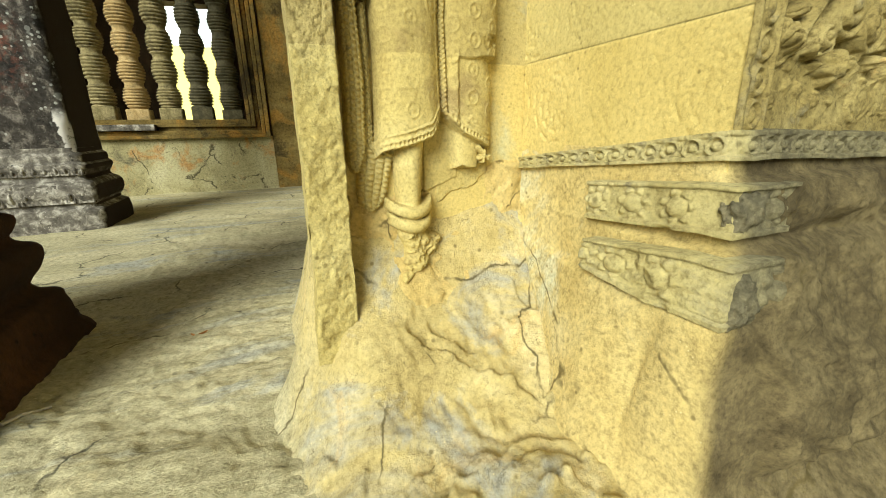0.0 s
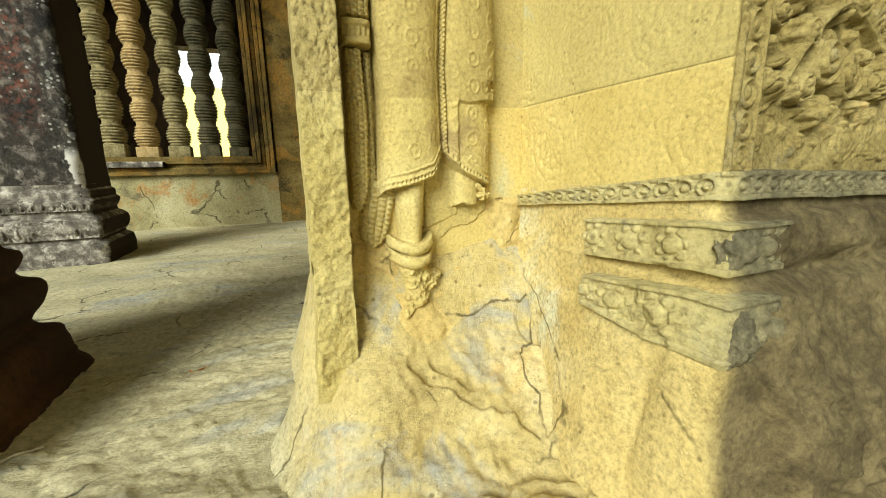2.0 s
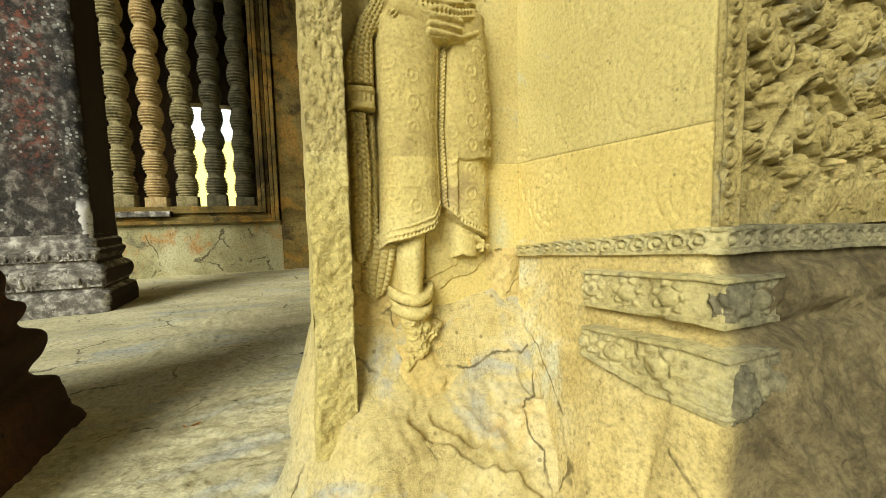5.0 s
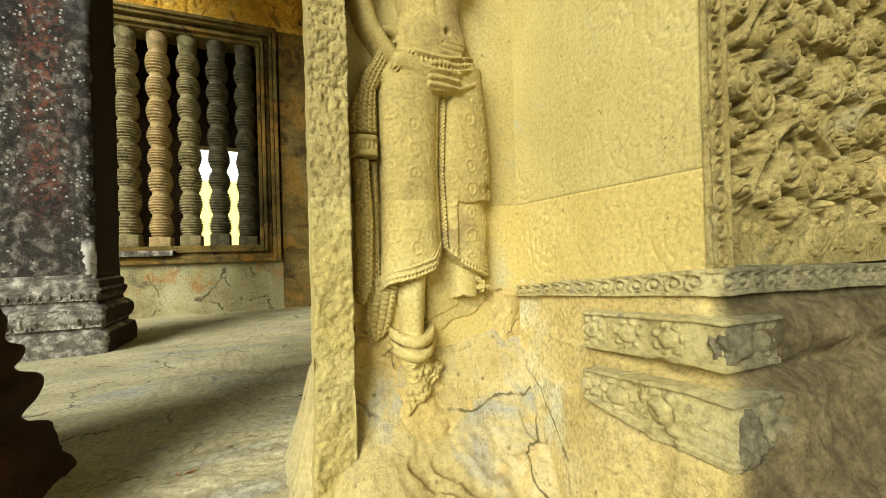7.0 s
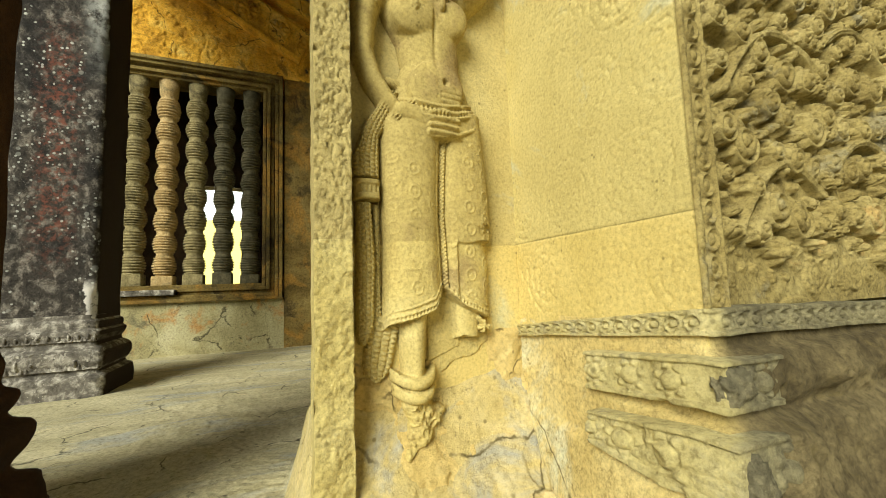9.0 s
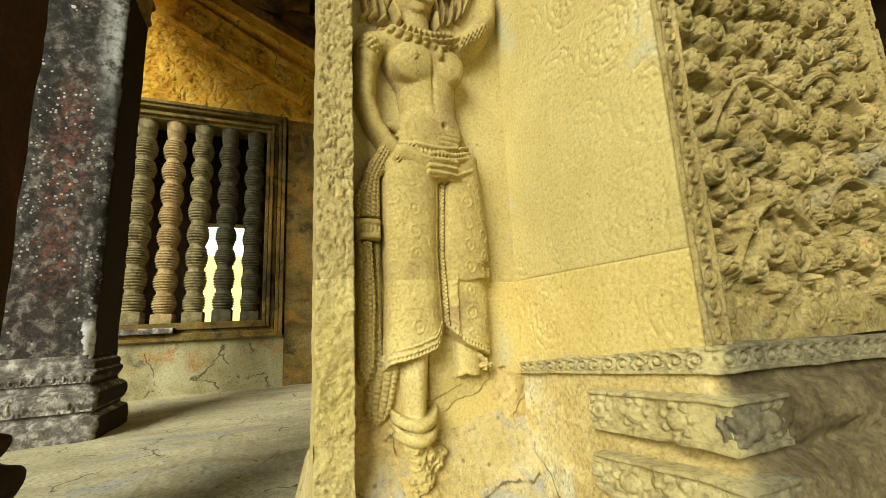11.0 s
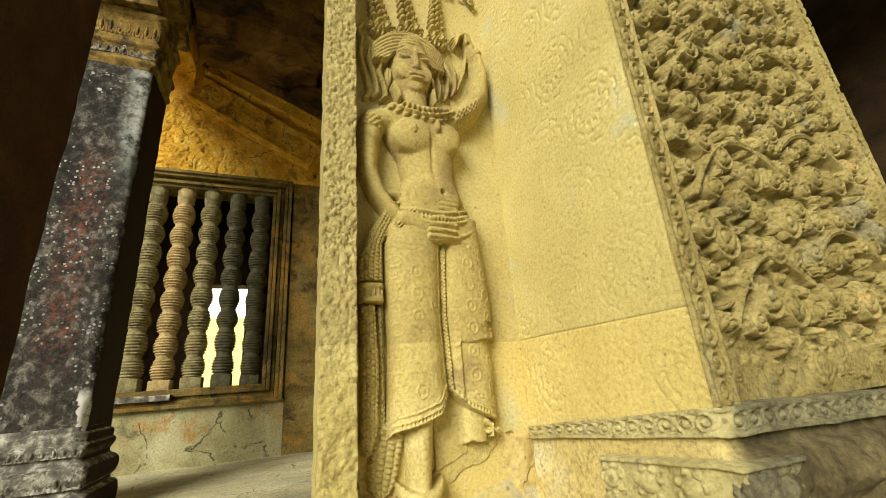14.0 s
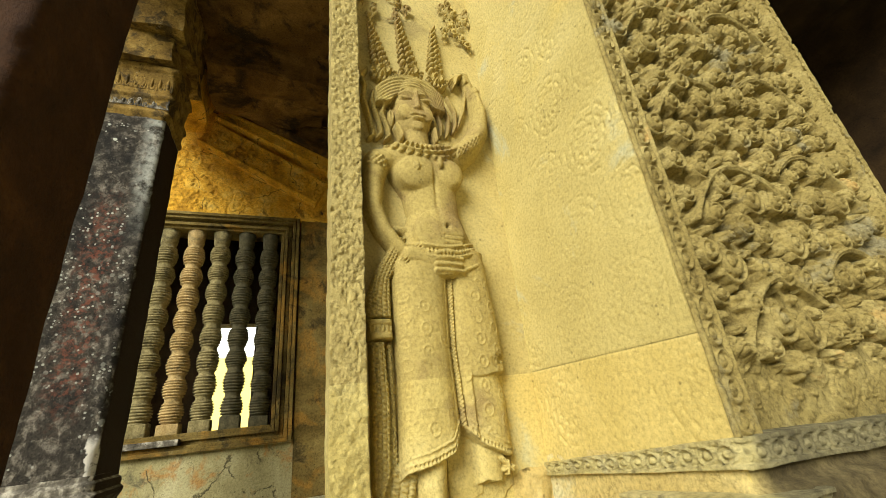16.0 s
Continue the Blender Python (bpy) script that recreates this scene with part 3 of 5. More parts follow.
    ledge = np.where((Z > np.interp(U, [-0.195, -0.165, -0.12, -0.095], [0.382, 0.398, 0.408, 0.432]) + 0.005 * fbm(U, Z, 60, 3, 19)) & (Z < 0.50) & (U > -0.196) & (U < -0.084), 0.010, far)
    # torso
    chest = between(curve([0.88, 0.95, 1.01, 1.06, 1.11, 1.19], [-0.300, -0.286, -0.267, -0.276, -0.305, -0.325]),
                    curve([0.88, 0.95, 1.01, 1.06, 1.11, 1.19], [-0.090, -0.112, -0.133, -0.134, -0.128, -0.115]), 0.060, 2.4)
    chest = np.where((Z > 0.865) & (Z < 1.19), chest, far)
    shoulders = chain([(-0.330, 1.155), (-0.240, 1.180), (-0.130, 1.185)], [0.036, 0.034, 0.036], 0.048)
    hips = oval((-0.203, 0.875), 0.120, 0.060, 0.066, power=2.6)
    hips = np.where(Z > 0.848, hips, far)
    torso = blend(chest, shoulders, hips, k=0.004)
    bosom = np.maximum(oval((-0.246, 1.112), 0.051, 0.046, 0.022, 0.050, 2.2), oval((-0.163, 1.119), 0.039, 0.044, 0.021, 0.046, 2.2))
    belly = oval((-0.205, 0.955), 0.060, 0.058, 0.012, 0.056)
    body = blend(torso, bosom, belly, k=0.0022)
    body = body + dent((-0.187, 0.967), 0.005, 0.006, 0.012) + dent((-0.205, 1.085), 0.004, 0.035, 0.006) + dent((-0.205, 1.03), 0.005, 0.05, 0.0025)
    for d in (0.922, 0.933, 0.944):
        body = body - 0.0022 * np.exp(-((Z - d - 0.9 * (U + 0.17) ** 2) / 0.0016) ** 2) * (U > -0.20) * (U < -0.125)
    # arms
    arm_l = chain([(-0.335, 1.150), (-0.346, 1.085), (-0.347, 1.020), (-0.328, 0.968), (-0.300, 0.928), (-0.276, 0.903)], [0.032, 0.028, 0.024, 0.022, 0.020, 0.018], 0.052)
    palm = chain([(-0.276, 0.900), (-0.245, 0.890), (-0.212, 0.882)], [0.018, 0.022, 0.018], 0.016, lift=0.054)
    wrist = np.where(np.abs(Z - 0.902 - 0.9 * (U + 0.270)) < 0.013, np.where(np.hypot(U + 0.272, Z - 0.900) < 0.027, 0.058 + 0.004 * np.cos((Z - 0.9 * U) * 700), far), far)
    fingers = np.maximum.reduce([chain([(-0.225, 0.898 - 0.0125 * i), (-0.196, 0.904 - 0.0150 * i), (-0.166 + 0.003 * (i % 2), 0.900 - 0.0145 * i)], [0.0072, 0.0066, 0.0046], 0.014, lift=0.060) for i in range(4)])
    arm_r = chain([(-0.130, 1.185), (-0.085, 1.224), (-0.044, 1.286), (-0.033, 1.350), (-0.046, 1.425)], [0.037, 0.034, 0.030, 0.024, 0.016], 0.054)
    hand_r = chain([(-0.046, 1.425), (-0.050, 1.462)], [0.016, 0.019], 0.032)
    for i in range(4):
        hand_r = np.maximum(hand_r, chain([(-0.044 - 0.006 * i, 1.465), (-0.052 - 0.006 * i, 1.500 - 0.003 * i), (-0.076 - 0.004 * i, 1.500 - 0.008 * i), (-0.108 + 0.003 * i, 1.468 - 0.008 * i)],
                                          [0.0070, 0.0062, 0.0052, 0.0034], 0.020, lift=0.008 + 0.003 * i))
    bands = 0.0
    for c, w, lean in (((-0.338, 1.137), 0.036, 0.32), ((-0.098, 1.212), 0.036, -0.8)):
        y = Z - c[1] + lean * (U - c[0])
        bands = bands + (np.abs(y) < 0.015) * (np.abs(U - c[0]) < w) * (0.005 + 0.0025 * np.sign(np.sin(U * 520)) * np.sign(np.sin(y * 430)))
    bands = bands + 0.004 * (np.abs(Z - 1.415) < 0.005) * (U > -0.07)
    # head
    fx = -0.232
    face = blend(oval((fx, 1.338), 0.056, 0.115, 0.052, power=3.0), oval((fx, 1.288), 0.044, 0.052, 0.053, power=2.6), k=0.003)
    cheeks = np.maximum(oval((fx - 0.026, 1.3), 0.021, 0.024, 0.007, 0.047), oval((fx + 0.028, 1.3), 0.020, 0.024, 0.007, 0.047))
    chin_ = oval((fx + 0.002, 1.258), 0.017, 0.014, 0.007, 0.048)
    face = blend(face, cheeks, chin_, k=0.0025)
    face = face + np.where(face > 0, dent((fx - 0.023, 1.347), 0.016, 0.010, 0.008) + dent((fx + 0.029, 1.347), 0.015, 0.010, 0.008)
                           + dent((fx + 0.004, 1.2855), 0.017, 0.0018, 0.005) + dent((fx + 0.004, 1.272), 0.016, 0.004, 0.0035), 0)
    nose = np.maximum.reduce([cap((fx + 0.003, 1.364), (fx + 0.005, 1.314), 0.0050, 0.0085, 0.013, lift=0.049), oval((fx - 0.003, 1.311), 0.007, 0.005, 0.008, 0.050), oval((fx + 0.013, 1.311), 0.007, 0.005, 0.008, 0.050)])
    arc_l, arc_r = 1.366 - 18 * (U - fx + 0.024) ** 2, 1.366 - 18 * (U - fx - 0.030) ** 2
    brow = np.where((np.abs(U - fx + 0.024) < 0.020) & (np.abs(Z - arc_l) < 0.0030) | (np.abs(U - fx - 0.030) < 0.019) & (np.abs(Z - arc_r) < 0.0030), 0.0022, 0)
    eyes = np.maximum(oval((fx - 0.023, 1.345), 0.0150, 0.0062, 0.0055, 0.0480, lean=-0.08), oval((fx + 0.029, 1.346), 0.0145, 0.0062, 0.0055, 0.0475, lean=0.08))
    lid = -0.0016 * (np.exp(-((np.hypot((U - fx + 0.023) / 0.015, (Z - 1.345) / 0.0062) - 1.15) / 0.12) ** 2) + np.exp(-((np.hypot((U - fx - 0.029) / 0.0145, (Z - 1.346) / 0.0062) - 1.15) / 0.12) ** 2))
    lips = np.maximum.reduce([oval((fx - 0.005, 1.2905), 0.014, 0.0045, 0.006, 0.0525, lean=0.12), oval((fx + 0.013, 1.2905), 0.013, 0.0045, 0.006, 0.0525, lean=-0.12), oval((fx + 0.004, 1.28), 0.016, 0.0058, 0.007, 0.0525)])
    neck = cap((fx + 0.003, 1.26), (fx + 0.006, 1.19), 0.036, 0.042, 0.046)
    dx = U - fx + 0.004
    outer = 1.430 - 0.048 * (np.abs(dx) / 0.095) ** 2.2
    inner = 1.384 - 0.050 * (np.abs(dx) / 0.058) ** 2.0
    diadem = (Z < outer) & (Z > np.where(np.abs(dx) < 0.058, inner, 1.334)) & (np.abs(dx) < 0.096)
    row = (outer - Z) / 0.0105
    beads = np.cos(row * 2 * math.pi) * 0.5 + 0.5
    studs = np.cos(np.arctan2(dx, 0.10 - (1.43 - Z) * 0.4) * 150) * 0.5 + 0.5
    diadem_h = np.where(diadem, np.maximum(face, 0.018 + 0.022 * np.sqrt(np.clip(1 - (np.abs(dx) / 0.104) ** 3, 0, 1))) + 0.001 + 0.0050 * beads * (0.2 + 0.8 * studs) + 0.002 * (row < 0.9), far)
    ears = np.maximum(oval((-0.291, 1.297), 0.010, 0.034, 0.034), oval((-0.174, 1.302), 0.009, 0.032, 0.028)) + dent((-0.291, 1.302), 0.004, 0.02, 0.010)
    lobes = np.maximum(chain([(-0.283, 1.262), (-0.272, 1.238), (-0.270, 1.224)], [0.006, 0.008, 0.006], 0.022, lift=0.024), chain([(-0.180, 1.265), (-0.178, 1.240), (-0.178, 1.226)], [0.005, 0.007, 0.005], 0.022, lift=0.024))

    def spire(base, tip, r):
        """A rosette that carries a tapering openwork stem of leaf buds."""
        b, t = np.array(base), np.array(tip)
        x, y = U - b[0], Z - b[1]
        rr, aa = np.hypot(x, y) / r, np.arctan2(y, x)
        out = np.where(rr < 1.0 + 0.10 * np.cos(aa * 12), 0.034 + 0.006 * np.cos(rr * 11) - 0.004 * rr ** 2 + 0.004 * np.cos(aa * 12) * (rr > 0.55), far)
        out = np.maximum(out, np.where((rr > 1.08) & (rr < 1.42) & (y < 0.002), 0.030 + 0.004 * np.sign(np.cos(aa * 16)), far))
        out = np.maximum(out, chain([base, tip], [0.006, 0.002], 0.016))
        n = 9
        for k in range(n):
            f = k / n
            c = b + (t - b) * (0.17 + 0.80 * f)
            w = r * (1.02 - 0.80 * f)
            for s in (-1, 1):
                h1 = c + np.array([s * w * 0.55, 0.002])
                out = np.maximum(out, oval(tuple(h1), 0.0036 + 0.0052 * (1 - f), 0.0095 - 0.003 * f, 0.018, 0.010, lean=s * 0.55))
                h2 = c + np.array([s * w * 0.92, 0.011 - 0.004 * f])
                out = np.maximum(out, oval(tuple(h2), 0.0030 + 0.0024 * (1 - f), 0.0052, 0.014, 0.008))
            out = np.maximum(out, oval((c[0], c[1] + 0.007), 0.0044 + 0.003 * (1 - f), 0.0075, 0.024, 0.012))
        return out

    crown = np.maximum.reduce([spire((-0.305, 1.448), (-0.338, 1.650), 0.0255), spire((-0.226, 1.466), (-0.252, 1.690), 0.0255), spire((-0.150, 1.456), (-0.138, 1.690), 0.0235)])
    ribbons = far
    for pts, w in (([(-0.350, 1.455), (-0.366, 1.425), (-0.354, 1.392)], 0.009), ([(-0.356, 1.405), (-0.361, 1.350), (-0.345, 1.275), (-0.338, 1.238), (-0.352, 1.222)], 0.0085),
                   ([(-0.334, 1.380), (-0.340, 1.345), (-0.322, 1.280), (-0.318, 1.245), (-0.332, 1.226)], 0.0080), ([(-0.306, 1.338), (-0.314, 1.310), (-0.299, 1.265), (-0.297, 1.240), (-0.311, 1.222)], 0.0080),
                   ([(-0.122, 1.405), (-0.103, 1.360), (-0.106, 1.310), (-0.117, 1.282)], 0.0070), ([(-0.142, 1.375), (-0.125, 1.335), (-0.130, 1.290), (-0.138, 1.265)], 0.0070),
                   ([(-0.158, 1.335), (-0.150, 1.300), (-0.156, 1.262)], 0.0060), ([(-0.058, 1.480), (-0.064, 1.420), (-0.078, 1.362), (-0.101, 1.302)], 0.0068)):
        rs = [w * 0.7] + [w] * (len(pts) - 2) + [w * 0.7]
        rope = chain(pts, rs, 0.022)
        ribbons = np.maximum(ribbons, np.where(rope > 0, rope + 0.0016 * np.cos(Z * 760), far))
    # collar with hanging leaves, pendant, girdle
    nk = np.hypot((U + 0.222) / 1.30, Z - 1.245)
    ang = np.arctan2((U + 0.222) / 1.3, 1.245 - Z)
    tips = 0.080 + 0.013 * np.abs(np.cos(ang * 17)) ** 0.7 + 0.012 * np.exp(-((ang - 0.28) / 0.12) ** 2)
    cell = np.abs(np.cos(ang * 17))
    collar = np.where((nk > 0.046) & (nk < tips) & (Z < 1.236), 0.008 + 0.0040 * np.cos((nk - 0.05) * 420) + 0.0040 * np.cos(ang * 44) * (nk < 0.075) + 0.003 * cell * (nk > 0.076), 0)
    drop = np.maximum(oval((-0.190, 1.138), 0.007, 0.015, 0.006, 0.070), oval((-0.250, 1.118), 0.010, 0.012, 0.004, 0.072) + 0.004 * fbm(U, Z, 120, 2, 44))
    belt = 0.900 + 3.2 * (U + 0.20) ** 2 + 0.03 * (U + 0.20)
    q = (Z - belt) / 0.019
    girdle = np.where((np.abs(q) < 1) & (U > -0.30) & (U < -0.088), 0.006 + 0.0030 * np.cos(q * 9.4) + 0.0026 * np.cos(U * 760) * (np.abs(q) < 0.45), 0)
    apron = np.where(np.abs(Z - (0.853 + 3.6 * (U + 0.205) ** 2)) < 0.0035, 0.0035, 0) * (U > -0.29) * (U < -0.10)
    # sash at the side: fan, band, two tails in braided columns
    def braid(left, right, cols, pitch):
        k = (U - left) / np.maximum(right - left, 1e-3) * cols
        lines = np.exp(-((k % 1 - 0.5) / 0.42) ** 8)
        cell_ = 0.5 + 0.5 * np.cos((Z + 0.3 * U) * 2 * math.pi / pitch + np.floor(k) * 1.9)
        return 0.0085 * lines * (0.25 + 0.75 * cell_) - 0.0042

    fan_l, fan_r = curve([0.766, 0.813, 0.88, 0.945], [-0.372, -0.371, -0.345, -0.303]), curve([0.766, 0.85, 0.90, 0.945], [-0.3185, -0.3185, -0.294, -0.278])
    fan = np.where((Z > 0.768) & (Z < 0.948), between(fan_l, fan_r, 0.026, 6, 0.010) + braid(fan_l, fan_r, 5, 0.009), far)
    knot = np.where((Z > 0.722) & (Z < 0.764), between(curve([0.72, 0.765], [-0.369, -0.372]), -0.3185 + 0 * Z, 0.028, 6, 0.012) + 0.0035 * (np.abs(Z - 0.729) < 0.005) + 0.0035 * (np.abs(Z - 0.757) < 0.005) + 0.002 * np.cos(U * 700) * (np.abs(Z - 0.743) < 0.006), far)
    t1l, t1r = curve([0.448, 0.47, 0.61, 0.72], [-0.362, -0.369, -0.366, -0.367]), curve([0.448, 0.487, 0.60, 0.72], [-0.352, -0.336, -0.331, -0.3365])
    tail1 = np.where((Z > 0.449) & (Z < 0.720), between(t1l, t1r, 0.024, 6, 0.012) + braid(t1l, t1r, 4, 0.010), far)
    t2l, t2r = curve([0.375, 0.390, 0.41, 0.47, 0.56, 0.72], [-0.332, -0.352, -0.357, -0.350, -0.3335, -0.333]), curve([0.375, 0.390, 0.41, 0.476, 0.50, 0.72], [-0.328, -0.308, -0.298, -0.282, -0.3185, -0.3185])
    tail2 = np.where((Z > 0.376) & (Z < 0.720), between(t2l, t2r, 0.014, 6, 0.006) + braid(t2l, t2r, 4, 0.010), far)
    cloth = np.maximum.reduce([fan, knot, tail1, tail2])
    frill = chain([(-0.296, 0.972), (-0.275, 0.968), (-0.262, 0.945)], [0.010, 0.012, 0.008], 0.012, lift=0.016) + 0.003 * np.cos((U + Z) * 600)
    head_all = np.maximum.reduce([face + brow + lid * (face > 0.03), nose, eyes, lips, ears, lobes, diadem_h, crown])
    h = np.maximum.reduce([under, flap, ledge, skirt, shin, shin_r, foot, ankle, rag, ribbons, cloth, neck])
    h = np.maximum(h, body + np.where(body > 0.02, collar + girdle + apron, 0))
    h = np.maximum.reduce([h, arm_l + np.where(arm_l > 0, bands, 0), arm_r + np.where(arm_r > 0, bands, 0), palm, wrist, fingers, hand_r, drop, frill, head_all])
    h = soften(np.maximum(h, far), 1)
    cloth_zone = (Z < 0.845) & (Z > 0.53) & (h > 0.03) & (U > -0.316)
    px, pz = (U / 0.040) % 1 - 0.5, (Z / 0.046 + 0.5 * (np.floor(U / 0.040) % 2)) % 1 - 0.5
    flower = np.hypot(px, pz)
    sprig = 0.0016 * (np.exp(-((flower - 0.26) / 0.05) ** 2) + np.exp(-(flower / 0.08) ** 2)) * ease(fbm(U, Z, 9, 2, 28), -0.15, 0.25)
    worn = -0.010 * ease(fbm(U, Z, 30, 4, 45), 0.05, 0.3) * np.exp(-((U + 0.095) / 0.022) ** 2 - ((Z - 0.685) / 0.035) ** 2)
    fine = np.where(h > 0, 0.0010 * fbm(U, Z, 70, 3, 25) - 0.0007 * ease(fbm(U, Z, 110, 3, 29), 0.32, 0.5), 0) + np.where(cloth_zone, sprig, 0) + worn
    h = h + fine
    P = np.stack([U, 0.434 - h, Z], -1)
    return put("carved_figure", grid_mesh("carved_figure", P, h > -0.012), M_FIG)


tagged(figure(), "yellow sandstone relief of a standing crowned figure in a niche", "statue")


# ---- the pier: upper walls, mouldings, worn base ----
def engraved(U, Z):
    """Depth of a shallow tapestry engraving: ringed medallions and contour scrolls."""
    a, b = (U - 0.02) / 0.150, (Z - 0.02) / 0.155
    fx, fy = (a + 0.5 * (np.floor(b) % 2)) % 1 - 0.5, b % 1 - 0.5
    r = np.hypot(fx, fy)
    around_ = np.arctan2(fy, fx)
    ring = np.exp(-(((r * 8) % 1 - 0.5) / 0.17) ** 2) * (r < 0.47) * (r > 0.08) * ease(np.sin(around_ * 11 + np.floor(r * 8) * 2.1), -0.75, -0.1)
    petals = np.exp(-(np.sin(np.arctan2(fy, fx) * 5 + 14 * r) / 0.35) ** 2) * (r < 0.30)
    n = fbm(U, Z, 60, 2, 31)
    curls = np.exp(-(n / 0.12) ** 2) * (r > 0.45)
    mask = 0.45 + 0.55 * ease(fbm(U, Z, 5, 3, 34), -0.15, 0.25)
    return np.clip(1.2 * ring + 0.35 * curls + 0.6 * petals, 0, 1.2) * mask


def wall_b():
    v, z = np.linspace(0.430, 0.002, 230), np.arange(0.446, 2.2, 0.0021)
    Vv, Z = np.meshgrid(v, z, indexing="ij")
    fade = 0.5 + 0.5 * fbm(Vv, Z, 5, 3, 32)
    u = 0.0 + 0.0017 * engraved(Vv, Z) * np.clip(fade * 1.6, 0.3, 1) - 0.003 * fbm(Vv, Z, 4, 3, 33) * ease(Vv, 0.0, 0.05)
    u = u - 0.0012 * ease(0.6415 - Z, 0.0, 0.003) + 0.0014 * np.exp(-((Z - 0.6425) / 0.0014) ** 2)
    lo, hi = Z[0] < 0.6445, Z[0] > 0.6405
    P = np.stack([u, Vv, Z], -1)
    a = put("wall_return", grid_mesh("wall_return", P[:, hi]), M_PALE)
    tagged(a, "pale yellow wall faintly engraved with ring and scroll tapestry", "wall", kind="structure")
    b = put("wall_return_course", grid_mesh("wall_return_course", P[:, lo]), M_WALL)
    tagged(b, "brighter yellow lower course of engraved sandstone wall", "wall", kind="structure")


wall_b()
finish("wall_return_top", boxed((0.0, 0.002, 2.19), (0.05, 0.43, 3.2)), M_PALE, "plain pale yellow wall above the engraving", "wall", "structure")


def around(name, s_lo, s_hi, step, zs, offset, zmap=None, material=M_BAND, round_=None):
    """A strip that runs down the return wall (s < 0) and round the corner along the face (s > 0)."""
    s = np.concatenate([np.arange(s_lo, 0, step), [0.0], np.arange(step, s_hi, step)])
    S, Z = np.meshgrid(s, zs, indexing="ij")
    o = offset(S, Z)
    zz = zmap(S, Z) if zmap else Z
    u = np.where(S < 0, -o, np.where(S > 0, S, -o))
    v = np.where(S < 0, -S, np.where(S > 0, -o, -o))
    rad = round_(Z) if round_ else 0.005
    soft = np.exp(-np.abs(S) / (rad * 1.3)) * rad * 0.8
    P = np.stack([u + soft * 0.7, v + soft * 0.7, zz], -1)
    return put(name, grid_mesh(name, P), material)


def ring_row(S, Z, zc, pitch, half):
    """Beads ringed by a groove, along a band."""
    x = ((S / pitch) % 1 - 0.5) * pitch
    r = np.hypot(x / (pitch * 0.46), (Z - zc) / half)
    return np.where(r < 0.42, 0.0035 * np.sqrt(np.clip(1 - (r / 0.5) ** 2, 0, 1)), 0) + 0.0035 * np.exp(-((r - 0.82) / 0.13) ** 2)


def top_moulding():
    zs = np.concatenate([[0.478], np.linspace(0.4785, 0.5145, 30), [0.515]])

    def off(S, Z):
        face = (Z > 0.4795) & (Z < 0.5135)
        base = np.where(face, 0.008 + 0.003 * (Z > 0.508) + 0.006 * (Z < 0.485), -0.012)
        return base + np.where(face, ring_row(S, Z, 0.4965, 0.030, 0.013) * 1.9 * (Z > 0.485) * (Z < 0.508) + 0.003 * fbm(S, Z, 25, 4, 41), 0)

    def drop(S, Z):
        k = np.where(S < 0, 1 + S * 0.75, 1.0)
        return 0.4965 + (Z - 0.4965) * k + np.where(S < 0, 0.105 * S, -0.026 * S) + 0.002 * fbm(S, S * 0, 14, 3, 42)

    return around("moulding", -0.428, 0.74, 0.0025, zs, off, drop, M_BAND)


tagged(top_moulding(), "beaded sandstone moulding with ringed ornaments round the pier", "moulding", kind="structure")


def rosettes(S, Z, zc, pitch, size, seed):
    k = np.round(S / pitch - 0.5) + 0.5
    x, y = S - k * pitch, Z - zc
    r = np.hypot(x, y * 1.05) / size
    a = np.arctan2(y, x)
    pet = 0.85 + 0.18 * np.cos(a * 7 + k)
    h = 0.0065 * np.clip(1 - (r / pet) ** 6, 0, 1) - 0.0055 * np.exp(-((r - 0.54) / 0.09) ** 2) + 0.005 * np.clip(1 - (r / 0.45) ** 2, 0, 1)
    return h * (0.95 + 0.25 * fbm(S, Z, 30, 2, seed))


def band(name, z0, z1, left, right, proud, seed, dz):
    zs = np.concatenate([[z0 - 0.014, z0 - 0.001], np.linspace(z0, z1, 40), [z1 + 0.001, z1 + 0.014]])

    def off(S, Z):
        y = (Z - z0) / (z1 - z0)
        edge = (y >= 0) & (y <= 1)
        lip = ((y > 0.90) | (y < 0.11)) & edge
        broken = ease(fbm(S, Z, 9, 4, seed + 1), -0.12, 0.05) * np.exp(-((S + 0.02) / 0.055) ** 2)
        tail = ease(S + 0.03 * fbm(S, Z, 20, 3, seed + 3), right - 0.035, right)
        head = 1 - ease(S, left, left + 0.006)
        h = proud + np.where(lip, 0.005, 0) + rosettes(S, Z, (z0 + z1) / 2, 0.068, (z1 - z0) * 0.46, seed) * (1 - 0.8 * broken)
        h = h - 0.020 * broken * (0.4 + fbm(S, Z, 26, 3, seed + 4)) + 0.003 * fbm(S, Z, 40, 4, seed + 2)
        h = np.where(edge, h, 0.001)
        return h - (h + 0.02) * np.maximum(tail, head)

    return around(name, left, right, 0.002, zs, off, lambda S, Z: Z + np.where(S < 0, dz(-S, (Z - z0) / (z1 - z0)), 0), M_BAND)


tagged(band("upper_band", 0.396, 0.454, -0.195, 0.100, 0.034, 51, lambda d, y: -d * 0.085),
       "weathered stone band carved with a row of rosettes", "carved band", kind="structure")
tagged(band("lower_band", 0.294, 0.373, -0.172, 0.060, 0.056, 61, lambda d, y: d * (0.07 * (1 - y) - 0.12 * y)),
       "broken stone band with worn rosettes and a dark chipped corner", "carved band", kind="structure")


